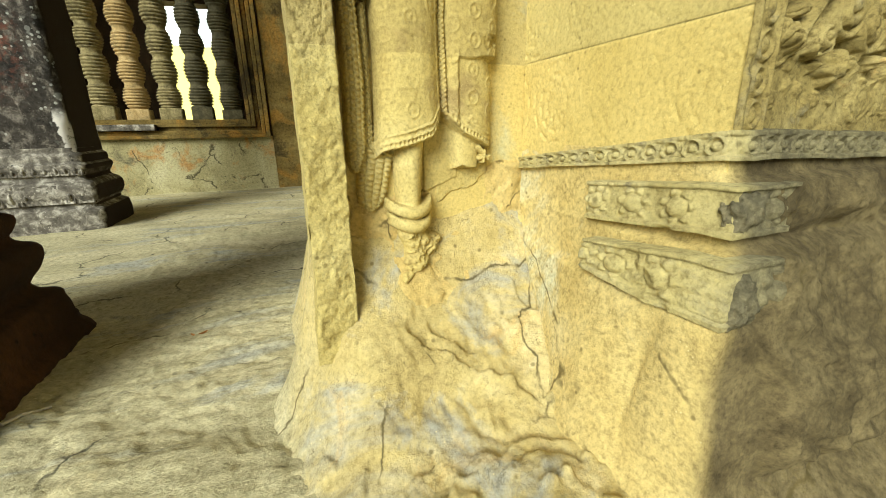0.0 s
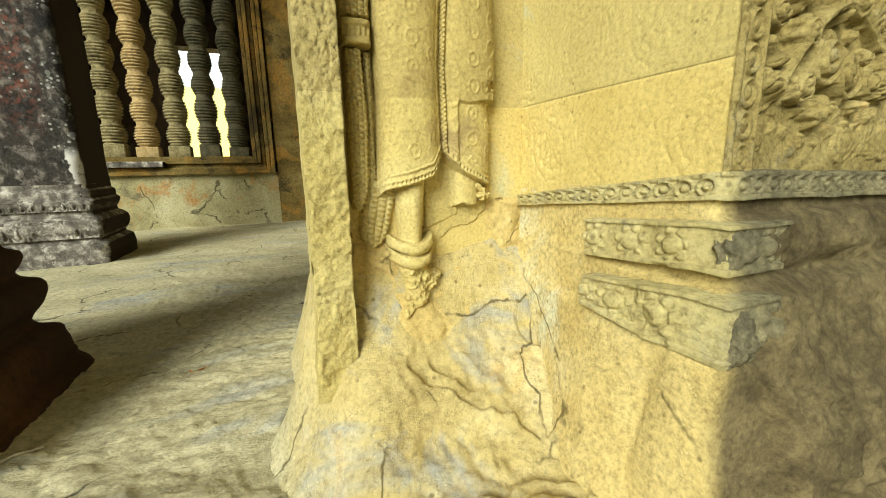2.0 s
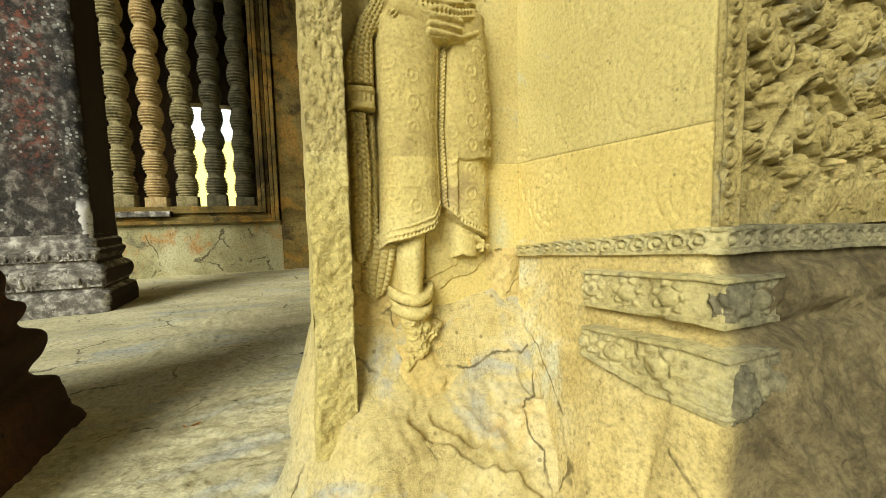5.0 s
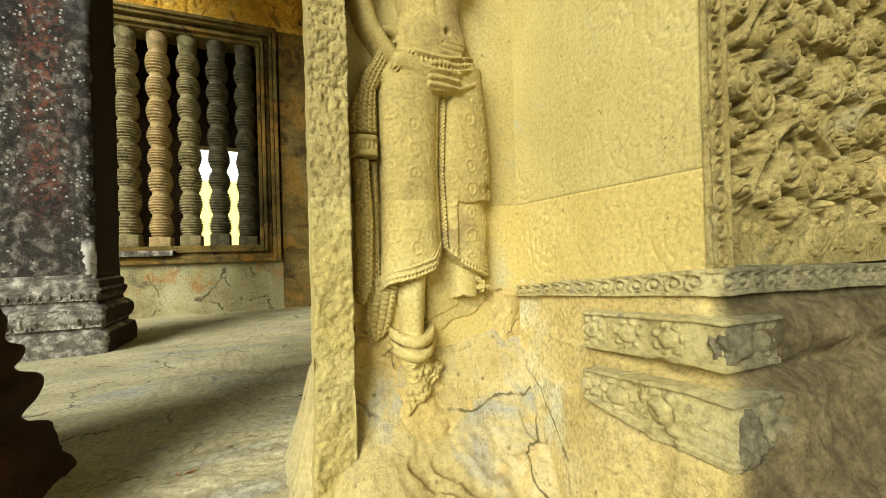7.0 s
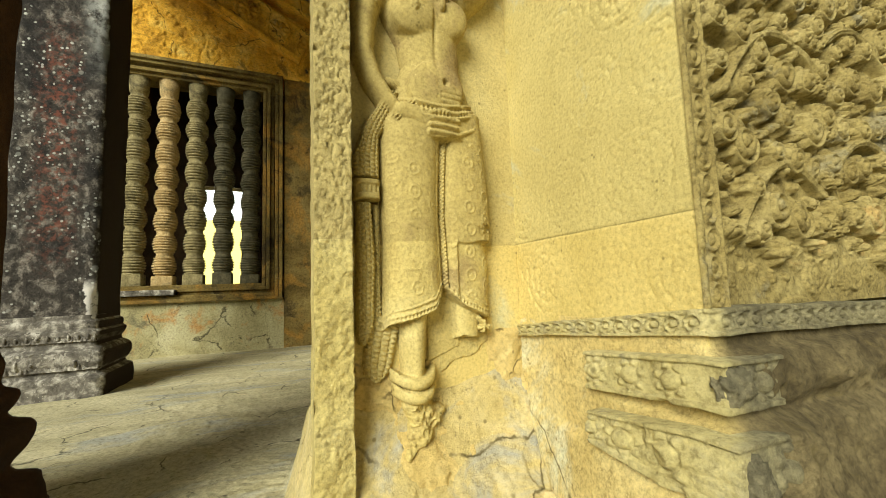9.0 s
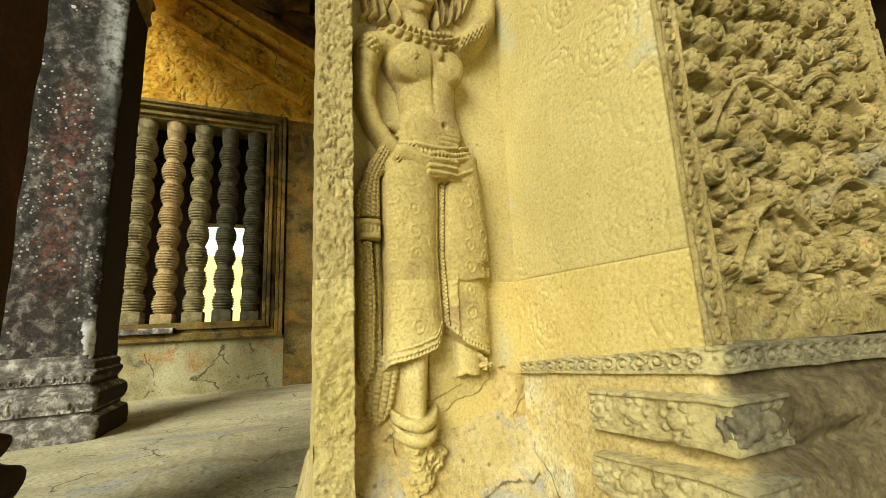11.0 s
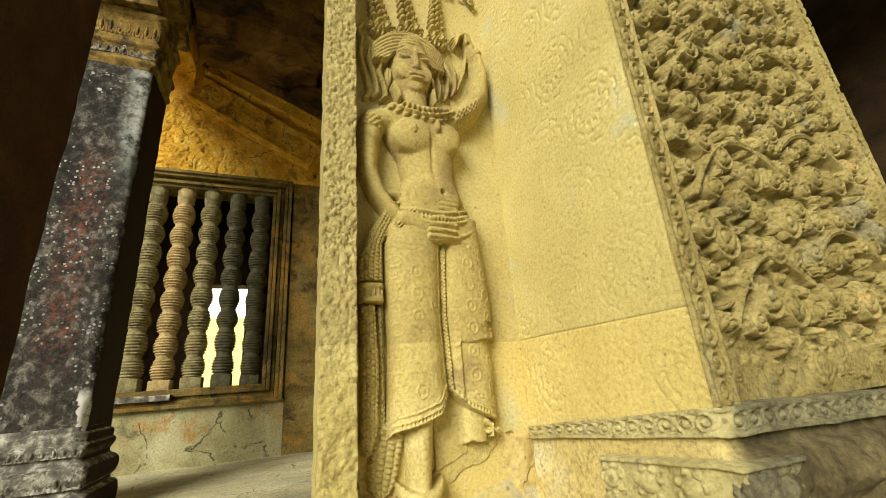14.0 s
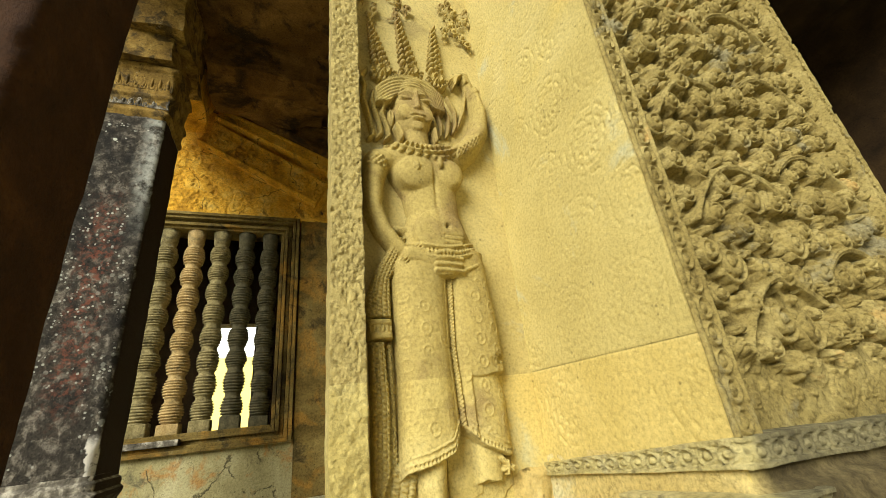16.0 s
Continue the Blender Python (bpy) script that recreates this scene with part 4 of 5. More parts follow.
def worn_base():
    zs = np.linspace(-0.08, 0.490, 140)

    def off(S, Z):
        c = S > 0
        face = np.interp(Z, [-0.08, 0.03, 0.07, 0.12, 0.20, 0.27, 0.33, 0.37, 0.385, 0.42, 0.455, 0.462, 0.49],
                         [0.16, 0.14, 0.105, 0.125, 0.112, 0.078, 0.062, 0.052, 0.026, 0.036, 0.026, 0.004, 0.0])
        ret = np.interp(Z, [-0.08, 0.05, 0.15, 0.24, 0.29, 0.30, 0.372, 0.38, 0.395, 0.456, 0.49],
                        [0.15, 0.11, 0.080, 0.058, 0.050, 0.030, 0.030, 0.016, 0.012, 0.006, 0.005])
        near = ease(S, -0.40, -0.10)
        t = ease(S, -0.03, 0.04)
        base = ret * (0.12 + 0.88 * near) * (1 - t) + face * t
        n = np.where(c, 0.020 * fbm(S, Z * 2.0, 6, 4, 71) + 0.012 * fbm(S, Z, 28, 4, 72) + 0.005 * fbm(S, Z, 75, 3, 76), 0.005 * fbm(S, Z, 6, 3, 73) + 0.003 * fbm(S, Z, 30, 3, 74))
        lump = 0.022 * np.exp(-((S - 0.185) / 0.022) ** 2 - ((Z - 0.425) / 0.022) ** 2) * (1 + 0.6 * fbm(S, Z, 60, 2, 75))
        return base + n * ease(np.abs(S), 0.0, 0.05) * np.interp(Z, [0.455, 0.47], [1, 0.1]) + lump

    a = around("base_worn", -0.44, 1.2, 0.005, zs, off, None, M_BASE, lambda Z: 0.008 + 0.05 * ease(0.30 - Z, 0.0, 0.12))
    tagged(a, "worn stone base, smooth yellow side, brown eroded front darkened for shade", "wall base", kind="structure")


worn_base()


def leaf_curl(X, Y, r, ang, turn, top, phase):
    """Heights of a lobed leaf that rolls up into a spiral."""
    c, s_ = math.cos(ang), math.sin(ang)
    x, y = (X * c + Y * s_) * turn, -X * s_ + Y * c
    rr, aa = np.hypot(x, y) / r, np.arctan2(y, x)
    groove = (rr - 0.40 - (aa + math.pi) / (2 * math.pi) * 0.32) / 0.10
    disc = np.where(rr < 1, top + 0.003 * np.sqrt(np.clip(1 - rr ** 4, 0, 1)) - 0.009 * np.exp(-groove ** 2) + 0.005 * np.sqrt(np.clip(1 - (rr / 0.5) ** 2, 0, 1)), -1)
    t = np.clip((0.5 * r - y) / (3.0 * r), 0, 1)
    axis = 0.62 * r - 1.9 * r * t ** 1.3
    wid = r * (0.36 + 0.62 * np.sin(np.clip(t * 1.15 + 0.05, 0, 1) * math.pi) - 0.30 * t)
    q = (x - axis) / np.maximum(wid, 1e-4)
    lobes = 1 - 0.34 * np.abs(np.sin(t * 8.5 + phase)) * (np.abs(q) > 0.3)
    q = np.abs(q) / lobes
    leaf = np.where((t > 0) & (t < 1) & (q < 1), top - 0.005 - 0.005 * t - 0.002 * q ** 4 - 0.005 * np.exp(-(q / 0.13) ** 2), -1)
    return np.maximum(disc, leaf)


def leaf_boss(X, Y, r, ang, turn, top, lobes, phase):
    """Heights of a rolled-up leaf: a domed curl with a spiral cut, a rim under it and a fan of drooping lobes."""
    c, s_ = math.cos(ang), math.sin(ang)
    x, y = (X * c + Y * s_) * turn / r, (-X * s_ + Y * c) / r
    rr, aa = np.hypot(x, y), np.arctan2(y, x)
    out = np.full(X.shape, -1.0)
    for k in range(lobes):
        b = -1.57 + 2 * math.pi * (k + 0.3 * phase) / lobes
        reach = 0.95 if k == 0 else 0.70
        lx, ly = 1.05 * math.cos(b), 1.05 * math.sin(b)
        e, f = (x - lx) * math.cos(b) + (y - ly) * math.sin(b), -(x - lx) * math.sin(b) + (y - ly) * math.cos(b)
        w = 0.50 * (1 - 0.25 * np.clip(e / reach, -0.4, 1))
        g = np.hypot(np.clip(e, 0, None) / reach, f / w)
        g = np.where(e < 0, np.abs(f / w), g)
        keep = (g < 1) & (e > -1.0)
        out = np.maximum(out, np.where(keep, top - 0.003 - 0.003 * np.clip(e, 0, 2) / reach - 0.002 * g ** 6 - 0.0025 * np.exp(-(f / 0.08) ** 2), -1))
    rim = np.hypot(x + 0.10, y + 0.22)
    out = np.maximum(out, np.where((np.abs(rim - 1.20) < 0.17) & (y < 0.55), top + 0.001 - 0.003 * ((rim - 1.20) / 0.17) ** 2, -1))
    wind = 0.30 + 0.42 * (aa + math.pi) / (2 * math.pi)
    dome = top + 0.0060 * np.sqrt(np.clip(1 - rr ** 3, 0, 1)) - 0.0065 * np.exp(-((rr - wind) / 0.11) ** 2)
    out = np.where(rr < 1.0, np.maximum(dome, out), np.where((rr < 1.12) & (y > -0.9), np.minimum(out, top - 0.006), out))
    return out


def foliage_panel():
    st = 0.0015
    u, z = np.arange(0.0, 0.738, st), np.arange(0.505, 1.82, st)
    U, Z = np.meshgrid(u, z, indexing="ij")
    rng = random.Random(7)
    ground_ = -0.031 + 0.004 * fbm(U, Z, 16, 4, 81) + 0.0016 * fbm(U, Z, 70, 3, 83)
    h = ground_.copy()

    def window_(cx, cz, r):
        i0, i1 = np.searchsorted(u, (cx - r, cx + r))
        j0, j1 = np.searchsorted(z, (cz - r, cz + r))
        return slice(i0, i1), slice(j0, j1)

    def boss(cx, cz, r, ang, turn, top, lobes):
        w = window_(cx, cz, r * 3.2)
        if U[w].size:
            h[w] = np.maximum(h[w], leaf_boss(U[w] - cx, Z[w] - cz, r, ang, turn, top, lobes, rng.random()))

    # vines that leave the axis, arch over and droop to the borders, each ending in a roll
    for k in range(8):
        for side in (-1, 1):
            z0 = 0.50 + 0.215 * k + 0.03 * side
            t = np.linspace(0, 1, 150)
            px = 0.366 + side * (0.025 + 0.245 * t)
            pz = z0 + 0.10 * np.sin(t * 2.2) - 0.155 * t ** 1.6
            d, along = np.full(U.shape, 9.0), np.zeros(U.shape)
            for a, b, tt in zip(px, pz, t):
                w = window_(a, b, 0.016)
                e = np.hypot(U[w] - a, Z[w] - b)
                near_ = e < d[w]
                d[w] = np.where(near_, e, d[w])
                along[w] = np.where(near_, tt, along[w])
            wid = 0.0080 - 0.003 * along
            vine = -0.010 + 0.006 * np.sqrt(np.clip(1 - (d / wid) ** 2, 0, 1)) - 0.004 * np.exp(-((d / wid - 0.42) / 0.14) ** 2)
            h = np.where(d < wid, np.maximum(h, vine), h)
    # leaves in drooping rows on both sides of the axis
    spots = np.zeros((0, 3))
    for i in range(-2, 24):
        for j in range(5):
            for side in (-1, 1):
                d = 0.052 + 0.058 * j + rng.uniform(-0.010, 0.010)
                cx, cz = 0.366 + side * d, 0.56 + 0.080 * i - 0.42 * (d - 0.05) + 0.036 * (j % 2) + rng.uniform(-0.016, 0.016)
                r = (0.0205 if (i + 2 * j) % 3 == 0 else 0.0150) * rng.uniform(0.80, 1.12)
                if not 0.535 < cz < 1.80 or abs(cx - 0.366) > 0.298:
                    continue
                boss(cx, cz, r, side * rng.uniform(-0.8, 1.1), side * rng.choice((1, 1, -1)), rng.uniform(-0.010, -0.004), rng.choice((5, 6, 6, 7)))
                spots = np.vstack([spots, (cx, cz, r)])
    # the axis: stacked buds over small petals
    for i in range(16):
        cz = 0.575 + 0.082 * i
        for s, k in ((-1, 0.022), (1, 0.022), (-1, 0.010), (1, 0.010)):
            boss(0.366 + s * k, cz - 0.020 - (0.012 if k < 0.02 else 0), 0.0085, s * 0.5, s, -0.010, 5)
        boss(0.366 + rng.uniform(-0.004, 0.004), cz, 0.016, 0.0, rng.choice((-1, 1)), -0.006, 7)
        spots = np.vstack([spots, (0.366, cz, 0.024)])
    # small curls in the gaps
    for _ in range(5200):
        cx, cz, r = rng.uniform(0.054, 0.678), rng.uniform(0.54, 1.80), rng.uniform(0.0055, 0.0085)
        if (np.hypot(spots[:, 0] - cx, spots[:, 1] - cz) < 1.75 * (r + spots[:, 2])).any():
            continue
        spots = np.vstack([spots, (cx, cz, r)])
        boss(cx, cz, r, rng.uniform(-1.0, 1.0), rng.choice((-1, 1)), rng.uniform(-0.014, -0.008), 5)
    h = soften(h, 1)
    h = h + 0.0016 * fbm(U, Z, 60, 3, 82) - 0.003 * ease(fbm(U, Z, 45, 3, 87), 0.30, 0.5)
    worn = ease(fbm(U, Z, 7, 3, 84) + 0.9 * ease(0.64 - Z, 0, 0.12), 0.15, 0.5) * ease(0.80 - Z, 0, 0.2)
    h = h - (h - ground_ - 0.004) * 0.8 * worn * (np.abs(U - 0.366) < 0.31)
    for c in (0.0215, 0.714):
        x = U - c
        inside_ = np.abs(x) < 0.0225
        y = ((Z / 0.0365) % 1 - 0.5) * 0.0365
        r = np.hypot(x / 0.0138, y / 0.0168)
        ring = 0.0050 * np.exp(-((r - 0.86) / 0.15) ** 4) + 0.0050 * np.sqrt(np.clip(1 - (r / 0.48) ** 2, 0, 1))
        lip = 0.0055 * np.exp(-((np.abs(x) - 0.0190) / 0.0026) ** 4)
        chip = ease(fbm(U, Z, 40, 3, 89), 0.30, 0.42)
        h = np.where(inside_, -0.004 + (ring + lip) * (1 - 0.7 * chip) + 0.0012 * fbm(U, Z, 60, 3, 86), h)
    P = np.stack([U, -0.001 - h, Z], -1)
    P[:2, :, 0] = -0.003
    P[0, :, 1], P[-1, :, 1] = 0.004, 0.06
    return put("carved_panel", grid_mesh("carved_panel", P), M_CARVED)


finish("panel_top", boxed((0.0, 0.012, 1.80), (0.735, 0.06, 3.2)), M_CARVED, "grey sandstone above the carved panel", "wall", "structure")


def garland():
    """Hanging sprays carved above the figure."""
    st = 0.002
    u, z = np.arange(-0.384, 0.0, st), np.arange(1.60, 1.86, st)
    U, Z = np.meshgrid(u, z, indexing="ij")
    h = np.full(U.shape, -0.02)
    rng = random.Random(5)
    for c, n, zlo in ((-0.345, 5, 1.665), (-0.235, 5, 1.690), (-0.090, 8, 1.655), (-0.045, 8, 1.640)):
        for k in range(n):
            h = np.maximum(h, leaf_curl(U - c - rng.uniform(-0.03, 0.03), Z - zlo - 0.022 * k, rng.uniform(0.010, 0.016), rng.uniform(-0.9, 0.9), rng.choice((-1, 1)), 0.016, k))
    h = np.where(h < -0.5, -0.02, h) + 0.002 * fbm(U, Z, 60, 3, 97)
    return put("carved_garland", grid_mesh("carved_garland", np.stack([U, 0.43 - h, Z], -1), h > -0.012), M_FIG)


tagged(garland(), "carved sandstone leaf sprays hanging above the figure", "carving", kind="structure")
tagged(foliage_panel(), "deeply carved grey sandstone panel of scrolling foliage with beaded borders", "carved panel", kind="structure")


# ---- pillars of the gallery ----
def moulded(half_u, half_v, prof, rows, worn=0.006, seed=0, side=18):
    """A square block turned out along a profile of (z, extra), with rounded, chipped corners: an array of places."""
    zs = np.linspace(prof[0][0], prof[-1][0], rows)
    e = np.interp(zs, [p[0] for p in prof], [p[1] for p in prof])
    e[1:-1] = (e[:-2] + 2 * e[1:-1] + e[2:]) / 4
    t = np.linspace(-1, 1, side)
    ring = [(x, -1.0) for x in t[:-1]] + [(1.0, y) for y in t[:-1]] + [(-x, 1.0) for x in t[:-1]] + [(-1.0, -y) for y in t[:-1]]
    ring = np.array(ring + ring[:1])
    corner = np.clip(np.minimum(np.abs(ring[:, 0]), np.abs(ring[:, 1])) - 0.90, 0, 1) / 0.10
    X = ring[None, :, 0] * (half_u + e[:, None])
    Y = ring[None, :, 1] * (half_v + e[:, None])
    Zz = np.repeat(zs[:, None], len(ring), 1)
    run = np.cumsum(np.r_[0, np.hypot(*np.diff(ring, axis=0).T)])[None, :] * half_u + 0 * Zz
    run[:, -1] = run[:, 0]
    n = worn * fbm(run, Zz, 9, 4, seed) - (0.008 + worn * ease(fbm(run * 0 + 1.3, Zz, 14, 3, seed + 1), 0.0, 0.4) * 2.5) * corner[None, :] ** 2
    n[:, -1] = n[:, 0]
    X, Y = X + n * np.sign(ring[None, :, 0]) * (np.abs(ring[None, :, 0]) > 0.85), Y + n * np.sign(ring[None, :, 1]) * (np.abs(ring[None, :, 1]) > 0.85)
    P = np.stack([X, Y, Zz], -1)
    lids = [P[:1].copy(), P[-1:].copy()]
    for lid_ in lids:
        lid_[..., :2] = 0
    return np.concatenate([lids[0], P, lids[1]], 0).transpose(1, 0, 2)


BASE_FAR = [(-0.03, 0.072), (0.06, 0.074), (0.10, 0.070), (0.118, 0.064), (0.126, 0.040), (0.143, 0.032), (0.165, 0.048), (0.195, 0.060), (0.225, 0.062), (0.25, 0.056), (0.272, 0.040), (0.278, 0.020),
            (0.302, 0.012), (0.325, 0.024), (0.347, 0.034), (0.368, 0.032), (0.378, 0.016), (0.405, 0.018), (0.425, 0.014), (0.432, 0.0), (0.46, 0.0)]
BASE_NEAR = [(-0.03, 0.108), (0.0, 0.099), (0.023, 0.083), (0.06, 0.080), (0.085, 0.077), (0.110, 0.070), (0.122, 0.062), (0.132, 0.035), (0.151, 0.026), (0.168, 0.034), (0.190, 0.050), (0.216, 0.060),
             (0.238, 0.060), (0.256, 0.050), (0.264, 0.026), (0.281, 0.017), (0.296, 0.027), (0.315, 0.033), (0.333, 0.030), (0.343, 0.010), (0.358, 0.005), (0.40, 0.010), (0.425, 0.004), (0.44, 0.000), (0.46, 0.000)]
CAP = [(-0.01, 0.0), (0.0, 0.0), (0.02, 0.010), (0.04, 0.020), (0.06, 0.020), (0.07, 0.010), (0.10, 0.012), (0.17, 0.018), (0.18, 0.032), (0.21, 0.036), (0.22, 0.014),
       (0.30, 0.012), (0.44, 0.022), (0.46, 0.042), (0.50, 0.044)]


def frieze(w, z0, z1, depth, seed, pitch=0.062):
    """A worn carved row of lotus petals, each with a bud, standing on a block's front."""
    x, z = np.arange(-w, w, 0.004), np.linspace(z0, z1, 34)
    X, Z = np.meshgrid(x, z, indexing="ij")
    k = (Z - z0) / (z1 - z0)
    f = (X / pitch) % 1 - 0.5
    petal = ease(0.47 * np.sqrt(np.clip(1 - (k - 0.10) ** 2, 0, 1)) - np.abs(f), 0, 0.10)
    bud = np.exp(-(f / 0.16) ** 2 - ((k - 0.45) / 0.24) ** 2) - 0.8 * np.exp(-((np.hypot(f, (k - 0.45) * 0.8) - 0.27) / 0.05) ** 2)
    lost = 1 - 0.8 * ease(fbm(X, Z, 11, 3, seed + 5), 0.05, 0.35)
    o = depth * (petal * 0.6 + bud) * lost + 0.004 * fbm(X, Z, 30, 3, seed)
    o[0], o[-1], o[:, 0], o[:, -1] = -0.02, -0.02, -0.02, -0.02
    return np.stack([X, -o, Z], -1)


def pillar(at, hu, hv, top, label, shaft_mat, base_mat, base, carved, seed):
    p = root("gallery_pillar", at, label, "pillar", "gallery pillars")
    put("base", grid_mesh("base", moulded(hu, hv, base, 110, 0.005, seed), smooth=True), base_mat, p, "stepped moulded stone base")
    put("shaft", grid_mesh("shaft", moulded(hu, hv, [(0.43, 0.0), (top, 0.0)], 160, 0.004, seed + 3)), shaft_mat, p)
    put("capital", grid_mesh("capital", moulded(hu, hv, [(top + z, e) for z, e in CAP], 70, 0.006, seed + 6)), M_CAP, p, "moulded ochre capital")
    if carved:
        put("frieze", grid_mesh("frieze", frieze(hu + 0.045, 0.150, 0.262, 0.014, 91)), base_mat, p, "carved row of petals", (0, -hv - 0.050, 0))
        put("frieze", grid_mesh("frieze", frieze(hu + 0.018, 0.308, 0.374, 0.009, 92, 0.045)), base_mat, p, "carved row of petals", (0, -hv - 0.026, 0))
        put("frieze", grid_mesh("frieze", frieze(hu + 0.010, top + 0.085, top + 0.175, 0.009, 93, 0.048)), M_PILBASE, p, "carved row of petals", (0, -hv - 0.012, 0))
        put("frieze", grid_mesh("frieze", frieze(hu + 0.012, top + 0.26, top + 0.43, 0.010, 94, 0.055)), M_CAP, p, "carved row of ochre petals", (0, -hv - 0.012, 0))
    return p


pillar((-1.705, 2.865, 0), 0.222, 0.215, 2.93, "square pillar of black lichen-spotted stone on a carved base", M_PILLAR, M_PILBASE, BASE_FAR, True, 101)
pillar((-1.33, 0.80, 0), 0.20, 0.22, 2.80, "red-brown square pillar with stepped base, darkened as in deep shade", M_PILDARK, M_PILDARK, BASE_NEAR, False, 121)

# ---- gallery wall with the balustered window ----
WV = 4.1
wn1 = root("window_1", (0, WV, 0), "stone window with turned balusters in a stepped frame", "window", kind="structure")


def slab(name, lo, hi, mat, label, cat="wall", bevel=0.004):
    return finish(name, boxed(lo, hi, bevel), mat, label, cat, "structure")


slab("wall_below_window", (-2.6, WV, -0.05), (-0.42, WV + 0.5, 0.50), M_BACK, "mossy grey-yellow wall below the window")
slab("wall_beside_window", (-0.42, WV - 0.01, -0.05), (0.5, WV + 0.5, 3.0), M_FRAME, "stained yellow-brown pier beside the window")
slab("wall_left_of_window", (-3.4, WV, 0.50), (-2.42, WV + 0.5, 3.0), M_BACK, "dark stone wall of the gallery")
slab("wall_over_window", (-3.4, WV, 2.90), (0.5, WV + 0.5, 5.2), M_ORANGE, "ochre carved wall over the window")

for i, (e, d) in enumerate(((0.0, 0.035), (0.033, 0.0), (0.066, 0.028), (0.099, -0.03), (0.132, -0.055))):
    f = bmesh.new()
    lo_u, hi_u, lo_z, hi_z = -2.30 - e, -0.63 + e * 1.2, 0.655 - e, 2.69 + e
    w = 0.034
    box(f, (lo_u - w, WV + d, lo_z - w), (lo_u, WV + 0.3, hi_z + w), 0.006)
    box(f, (hi_u, WV + d, lo_z - w), (hi_u + w, WV + 0.3, hi_z + w), 0.006)
    box(f, (lo_u, WV + d, lo_z - w), (hi_u, WV + 0.3, lo_z), 0.006)
    box(f, (lo_u, WV + d, hi_z), (hi_u, WV + 0.3, hi_z + w), 0.006)
    ob = part("window_frame", f, M_FRAME, wn1, "stepped stone window frame", at=(0, -WV, 0))


def baluster(seed):
    """Profile of a turned baluster: swelling drums cut into rings, with necks between."""
    rng = random.Random(seed)
    pts = [(0.0, 0.070), (0.10, 0.070)]
    z = 0.10
    while z < 1.86:
        drum = rng.uniform(0.16, 0.20)
        for k in range(7):
            f = (k + 0.5) / 7
            r = 0.082 + 0.020 * math.sin(f * math.pi) ** 1.3 + rng.uniform(-0.002, 0.002)
            d = drum / 7
            pts += [(z + 0.10 * d, r - 0.013), (z + 0.26 * d, r - 0.002), (z + 0.5 * d, r + 0.002), (z + 0.76 * d, r - 0.002), (z + 0.92 * d, r - 0.013)]
            z += d
        pts += [(z + 0.010, 0.072), (z + 0.022, 0.068), (z + 0.034, 0.072)]
        z += 0.042
    pts += [(z + 0.006, 0.078), (2.04, 0.090)]
    return pts


def lathe(bm, pts, n=28):
    rings = [[bm.verts.new((r * math.cos(2 * math.pi * i / n), r * math.sin(2 * math.pi * i / n), z)) for i in range(n)] for z, r in pts]
    for a, b in zip(rings, rings[1:]):
        for i in range(n):
            bm.faces.new((a[i], a[(i + 1) % n], b[(i + 1) % n], b[i]))
    bm.faces.new(rings[-1])
    bm.faces.new(rings[0][::-1])
    return bm


for i, mat in enumerate((M_BAL1, M_BAL1, M_BAL1, M_BAL2, M_BAL1, M_BAL3, M_BAL3)):
    post = lathe(bmesh.new(), baluster(3 + i % 3))
    box(post, (-0.088, -0.085, -0.01), (0.088, 0.085, 0.088 + 0.012 * (i % 3)), 0.012)
    part("baluster", post, mat, wn1, "turned stone baluster with ringed mouldings", at=(-2.235 + 0.2485 * i, 0.13, 0.655), smooth=True)

part("window_sill", boxed((-2.3, -0.085, 0.560), (-1.36, 0.05, 0.612), 0.012), M_PILBASE, wn1, "pale worn stone ledge")
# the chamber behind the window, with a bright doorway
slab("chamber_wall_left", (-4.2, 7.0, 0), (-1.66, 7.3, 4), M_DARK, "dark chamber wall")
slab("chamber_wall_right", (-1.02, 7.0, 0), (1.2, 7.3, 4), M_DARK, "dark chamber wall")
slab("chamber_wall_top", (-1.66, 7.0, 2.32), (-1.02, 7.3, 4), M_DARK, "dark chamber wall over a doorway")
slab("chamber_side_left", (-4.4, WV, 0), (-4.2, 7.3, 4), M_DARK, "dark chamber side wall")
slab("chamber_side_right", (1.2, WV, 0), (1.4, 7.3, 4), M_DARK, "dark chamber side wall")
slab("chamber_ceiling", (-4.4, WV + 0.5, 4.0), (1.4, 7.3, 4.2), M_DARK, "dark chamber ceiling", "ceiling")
# flat board that glows in place of sunlight on leaves
bd = finish("backdrop", boxed((-6, 9.0, 0), (4, 9.05, 2.1)), glow("leaf_glow", (0.9, 0.74, 0.20), 2.6), "glowing backdrop for sunlit yellow-green leaves outside the doorway", "backdrop", "structure")
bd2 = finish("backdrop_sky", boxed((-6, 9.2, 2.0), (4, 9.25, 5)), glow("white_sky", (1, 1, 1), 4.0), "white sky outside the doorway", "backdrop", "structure")

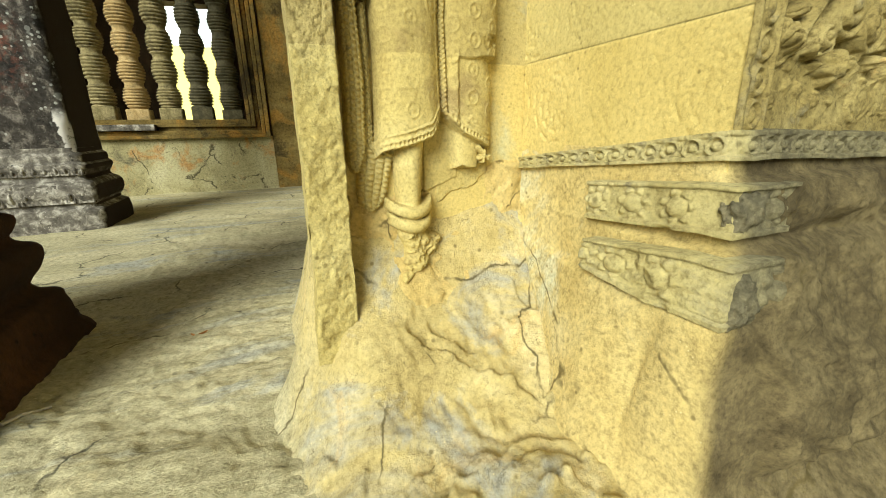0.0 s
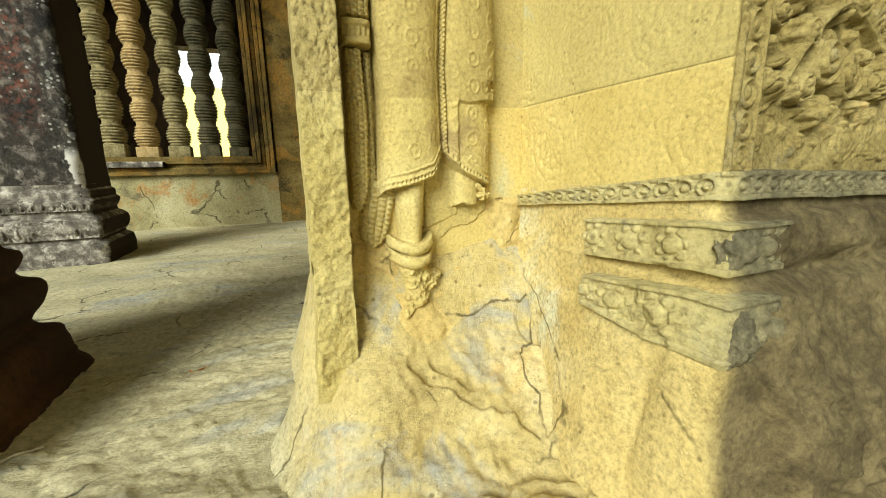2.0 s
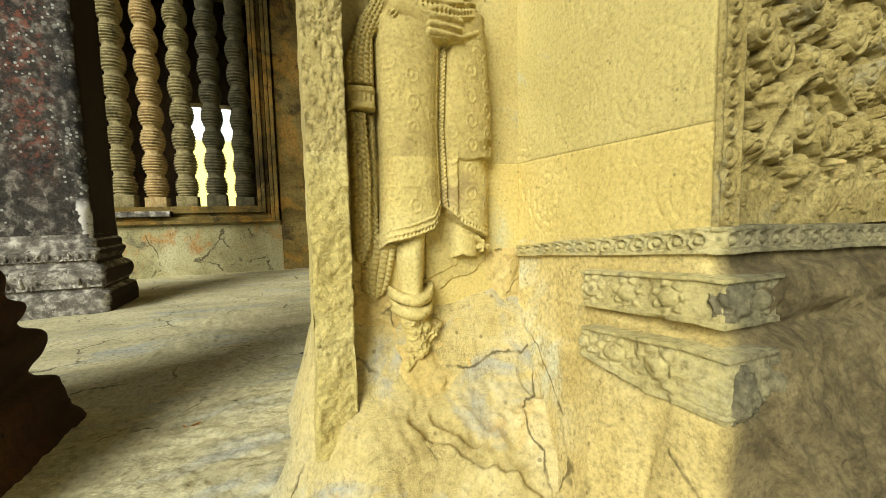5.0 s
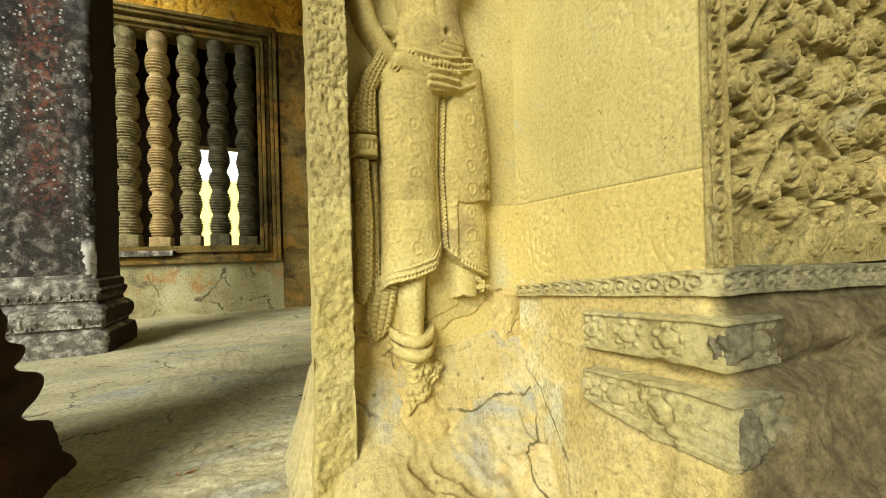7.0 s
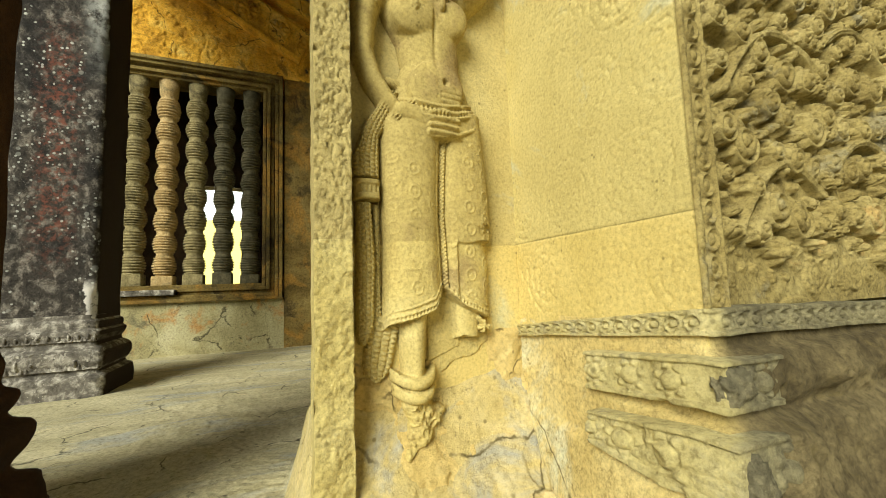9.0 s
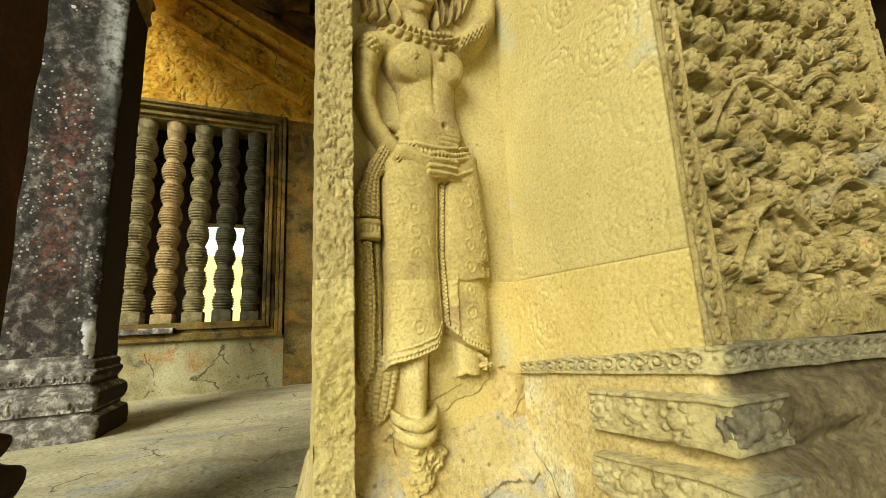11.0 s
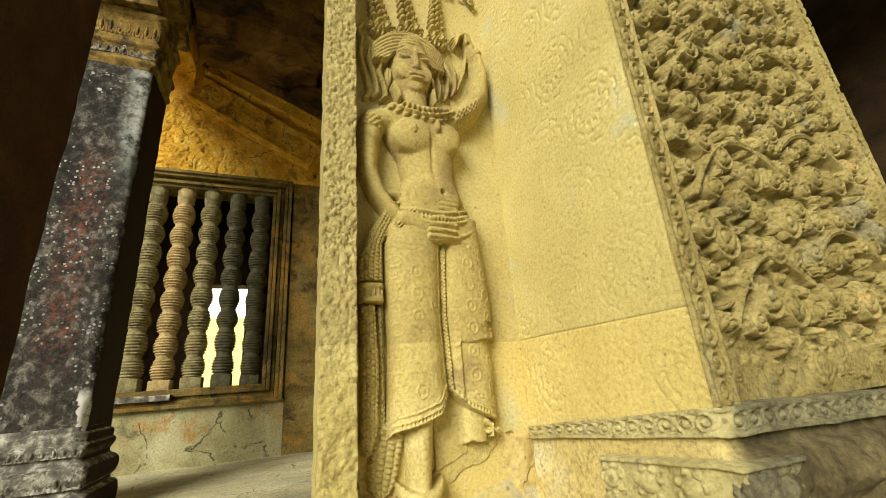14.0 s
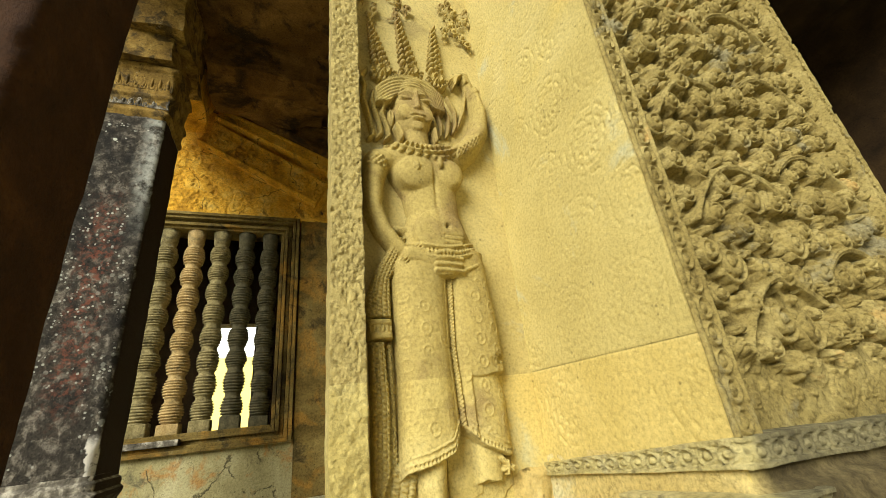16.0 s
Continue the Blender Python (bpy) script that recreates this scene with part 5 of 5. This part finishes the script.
# ---- vault over the gallery ----
def sloped(name, a, b, height, v0, v1, mat, label, carved=0):
    """A carved course that slopes along the wall from a to b (u, z of its lower edge)."""
    length = math.hypot(b[0] - a[0], b[1] - a[1])
    x, y = np.arange(0, length, 0.012), np.linspace(0, height, 26)
    X, Y = np.meshgrid(x, y, indexing="ij")
    k = Y / height
    o = 0.012 * np.sign(np.sin(k * 16)) * ((k < 0.2) | (k > 0.8)) + 0.008 * fbm(X, Y, 9, 4, 95)
    if carved:
        f, g = (X / 0.33) % 1 - 0.5, k - 0.5
        r = np.hypot(f * 0.33 / height * 1.15, g)
        o = o + 0.034 * np.abs(np.cos(np.arctan2(g, f) * 4)) * (r < 0.30) * (r > 0.07) + 0.026 * np.exp(-((r - 0.36) / 0.03) ** 2) + 0.03 * (r < 0.06) + 0.02 * (np.abs(np.abs(g) - 0.44) < 0.025)
    c, s_ = (b[0] - a[0]) / length, (b[1] - a[1]) / length
    uu, zz = a[0] + X * c - Y * s_, a[1] + X * s_ + Y * c
    front = np.stack([uu, v0 - o, zz], -1)
    rim = front.copy()
    rim[..., 1] = v1
    P = np.concatenate([rim[:, :1], front, rim[:, -1:]], 1)
    P = np.concatenate([P[:1] * 1, P, P[-1:] * 1], 0)
    P[0, :, 1] = P[-1, :, 1] = v1
    ob = put(name, grid_mesh(name, P), mat)
    return tagged(ob, label, "frieze", kind="structure")


def tympanum():
    x, z = np.arange(-1.9, -0.05, 0.010), np.arange(2.84, 3.80, 0.010)
    X, Z = np.meshgrid(x, z, indexing="ij")
    petals = ease(np.abs(fbm(X, Z, 13, 3, 98)), 0.02, 0.16)
    o = 0.010 * petals + 0.02 * fbm(X, Z, 3, 4, 99) + 0.01 * fbm(X, Z, 25, 3, 100)
    o[0], o[-1], o[:, 0], o[:, -1] = -0.03, -0.03, -0.03, -0.03
    return put("tympanum", grid_mesh("tympanum", np.stack([X, WV - 0.012 - o, Z], -1)), M_ORANGE)


tagged(tympanum(), "ochre carved stone tympanum over the window", "carving", kind="structure")
sloped("frieze_lower", (-1.58, 3.72), (-0.28, 3.02), 0.34, 3.98, 4.12, M_ORANGE, "ochre sloping frieze carved with flowers", 1)
sloped("frieze_cornice", (-1.42, 4.04), (-0.05, 3.42), 0.16, 3.90, 4.12, M_ORANGE, "ochre sloping cornice in ridges")
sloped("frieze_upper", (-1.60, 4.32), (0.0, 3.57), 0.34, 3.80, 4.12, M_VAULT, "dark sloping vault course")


def rubble(name, lo, hi, mat, label, seed, amount=0.05, cuts=5):
    bm = boxed(lo, hi)
    bmesh.ops.subdivide_edges(bm, edges=bm.edges, cuts=cuts, use_grid_fill=True)
    for w in bm.verts:
        d = noise.noise_vector(w.co * 2.3 + Vector((seed, 0, 0))) + 0.5 * noise.noise_vector(w.co * 6)
        w.co += d * amount
    return finish(name, bm, mat, label, "vault stone", "structure")


rubble("vault_stone", (-2.1, 2.55, 3.42), (-1.50, 3.1, 3.68), M_CAP, "rough ochre bracket stone on the capital", 1)
rubble("vault_stone", (-2.3, 2.45, 3.70), (-1.42, 3.3, 4.25), M_CAP, "cracked ochre vault stone", 2, 0.07)
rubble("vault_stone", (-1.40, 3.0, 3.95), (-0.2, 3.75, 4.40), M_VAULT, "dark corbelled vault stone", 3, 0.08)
rubble("vault_stone", (-1.9, 3.2, 3.75), (-1.45, 3.85, 4.2), M_ORANGE, "ochre corbelled vault stone", 4, 0.08)
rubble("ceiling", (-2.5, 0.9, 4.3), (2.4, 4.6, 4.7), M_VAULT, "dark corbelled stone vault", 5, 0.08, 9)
# unseen slab overhead, added to cut the sky's light
slab("ceiling_blocker", (-1.05, -0.9, 4.3), (0.9, 0.92, 4.5), M_DARK, "unseen dark ceiling added to block light", "ceiling")
# unseen wall, added to keep light from coming in at the right
slab("wall_right", (5.0, -3.0, 0), (5.2, 3.3, 4.4), M_DARK, "unseen dark wall added to block light")
slab("wall_inner", (0.70, 3.0, 0), (5.2, 3.3, 4.4), M_DARK, "unseen dark wall added to block light behind the pier")
# added lid that keeps the passage beyond the pier dark
slab("ceiling_inner", (0.9, -0.9, 4.25), (5.2, 3.3, 4.5), M_DARK, "dark ceiling added to shade the inner passage", "ceiling")
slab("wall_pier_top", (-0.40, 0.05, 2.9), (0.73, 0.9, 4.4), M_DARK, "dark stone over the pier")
slab("wall_gallery_end", (0.45, 0.9, 0), (0.65, 4.6, 4.4), M_BACK, "stained gallery wall")


# ---- broken corners of the bands, and litter ----
def lump(name, centre, size, seed, label):
    bm = bmesh.new()
    bmesh.ops.create_icosphere(bm, subdivisions=4, radius=1.0)
    for w in bm.verts:
        d = w.co.normalized()
        k = 1 + 0.30 * noise.noise(d * 2.2 + Vector((seed, 0, 0))) + 0.20 * noise.noise(d * 6 + Vector((0, seed, 0))) + 0.08 * noise.noise(d * 15)
        w.co = Vector((d.x * size[0], d.y * size[1], d.z * size[2])) * k
    ob = part(name, bm, M_CHIP, None, "", centre, smooth=True)
    return tagged(ob, label, "stone", kind="structure")


lump("broken_corner", (-0.006, -0.026, 0.424), (0.030, 0.016, 0.026), 1, "dark weathered stump of a carved corner ornament")
lump("broken_corner", (-0.024, -0.046, 0.326), (0.024, 0.018, 0.036), 4, "dark chipped corner of the lower carved band")


def twig(points, r):
    c = bpy.data.curves.new("twig", "CURVE")
    c.dimensions, c.bevel_depth, c.bevel_resolution = "3D", r, 2
    sp = c.splines.new("POLY")
    sp.points.add(len(points) - 1)
    for p, (co, k) in zip(sp.points, points):
        p.co, p.radius = (*co, 1), k
    tmp = bpy.data.objects.new("tmp", c)
    me = bpy.data.meshes.new_from_object(tmp)
    bpy.data.objects.remove(tmp)
    ob = put("twig", me, M_WOOD)
    return tagged(ob, "thin dry pale twig lying on the stone floor", "twig")


def lying(u, v):
    return (u, v, float(floor_height(np.array([u]), np.array([v]))[0]) + 0.004)


twig([(lying(-1.015, 0.600), 1.0), (lying(-0.995, 0.622), 0.95), (lying(-0.980, 0.637), 0.9), (lying(-0.965, 0.652), 0.8)], 0.0036)


def dry_leaf(u, v, turn, size):
    """A curled dead leaf with a raised midrib."""
    t, w = np.meshgrid(np.linspace(-1, 1, 15), np.linspace(-1, 1, 9), indexing="ij")
    half = 0.34 * size * np.clip(1 - t ** 2, 0, 1) ** 0.7
    x, y = t * size, w * half + 0.15 * size * t ** 2
    z = 0.28 * size * t ** 2 + 0.22 * size * np.abs(w) * (1 - t ** 2) + 0.04 * size * fbm(t, w, 3, 2, 110)
    c, s_ = math.cos(turn), math.sin(turn)
    b = lying(u, v)
    top = np.stack([b[0] + x * c - y * s_, b[1] + x * s_ + y * c, b[2] + z], -1)
    under = top.copy()
    under[..., 2] -= 0.0008
    ob = put("dry_leaf", grid_mesh("dry_leaf", np.concatenate([top, under[:, ::-1]], 1)), M_LEAF)
    return tagged(ob, "small curled orange-brown dead leaf on the stone floor", "leaf", "dead leaves on the floor")


dry_leaf(-0.716, 0.862, 0.6, 0.013)
dry_leaf(-0.742, 0.866, 2.1, 0.010)
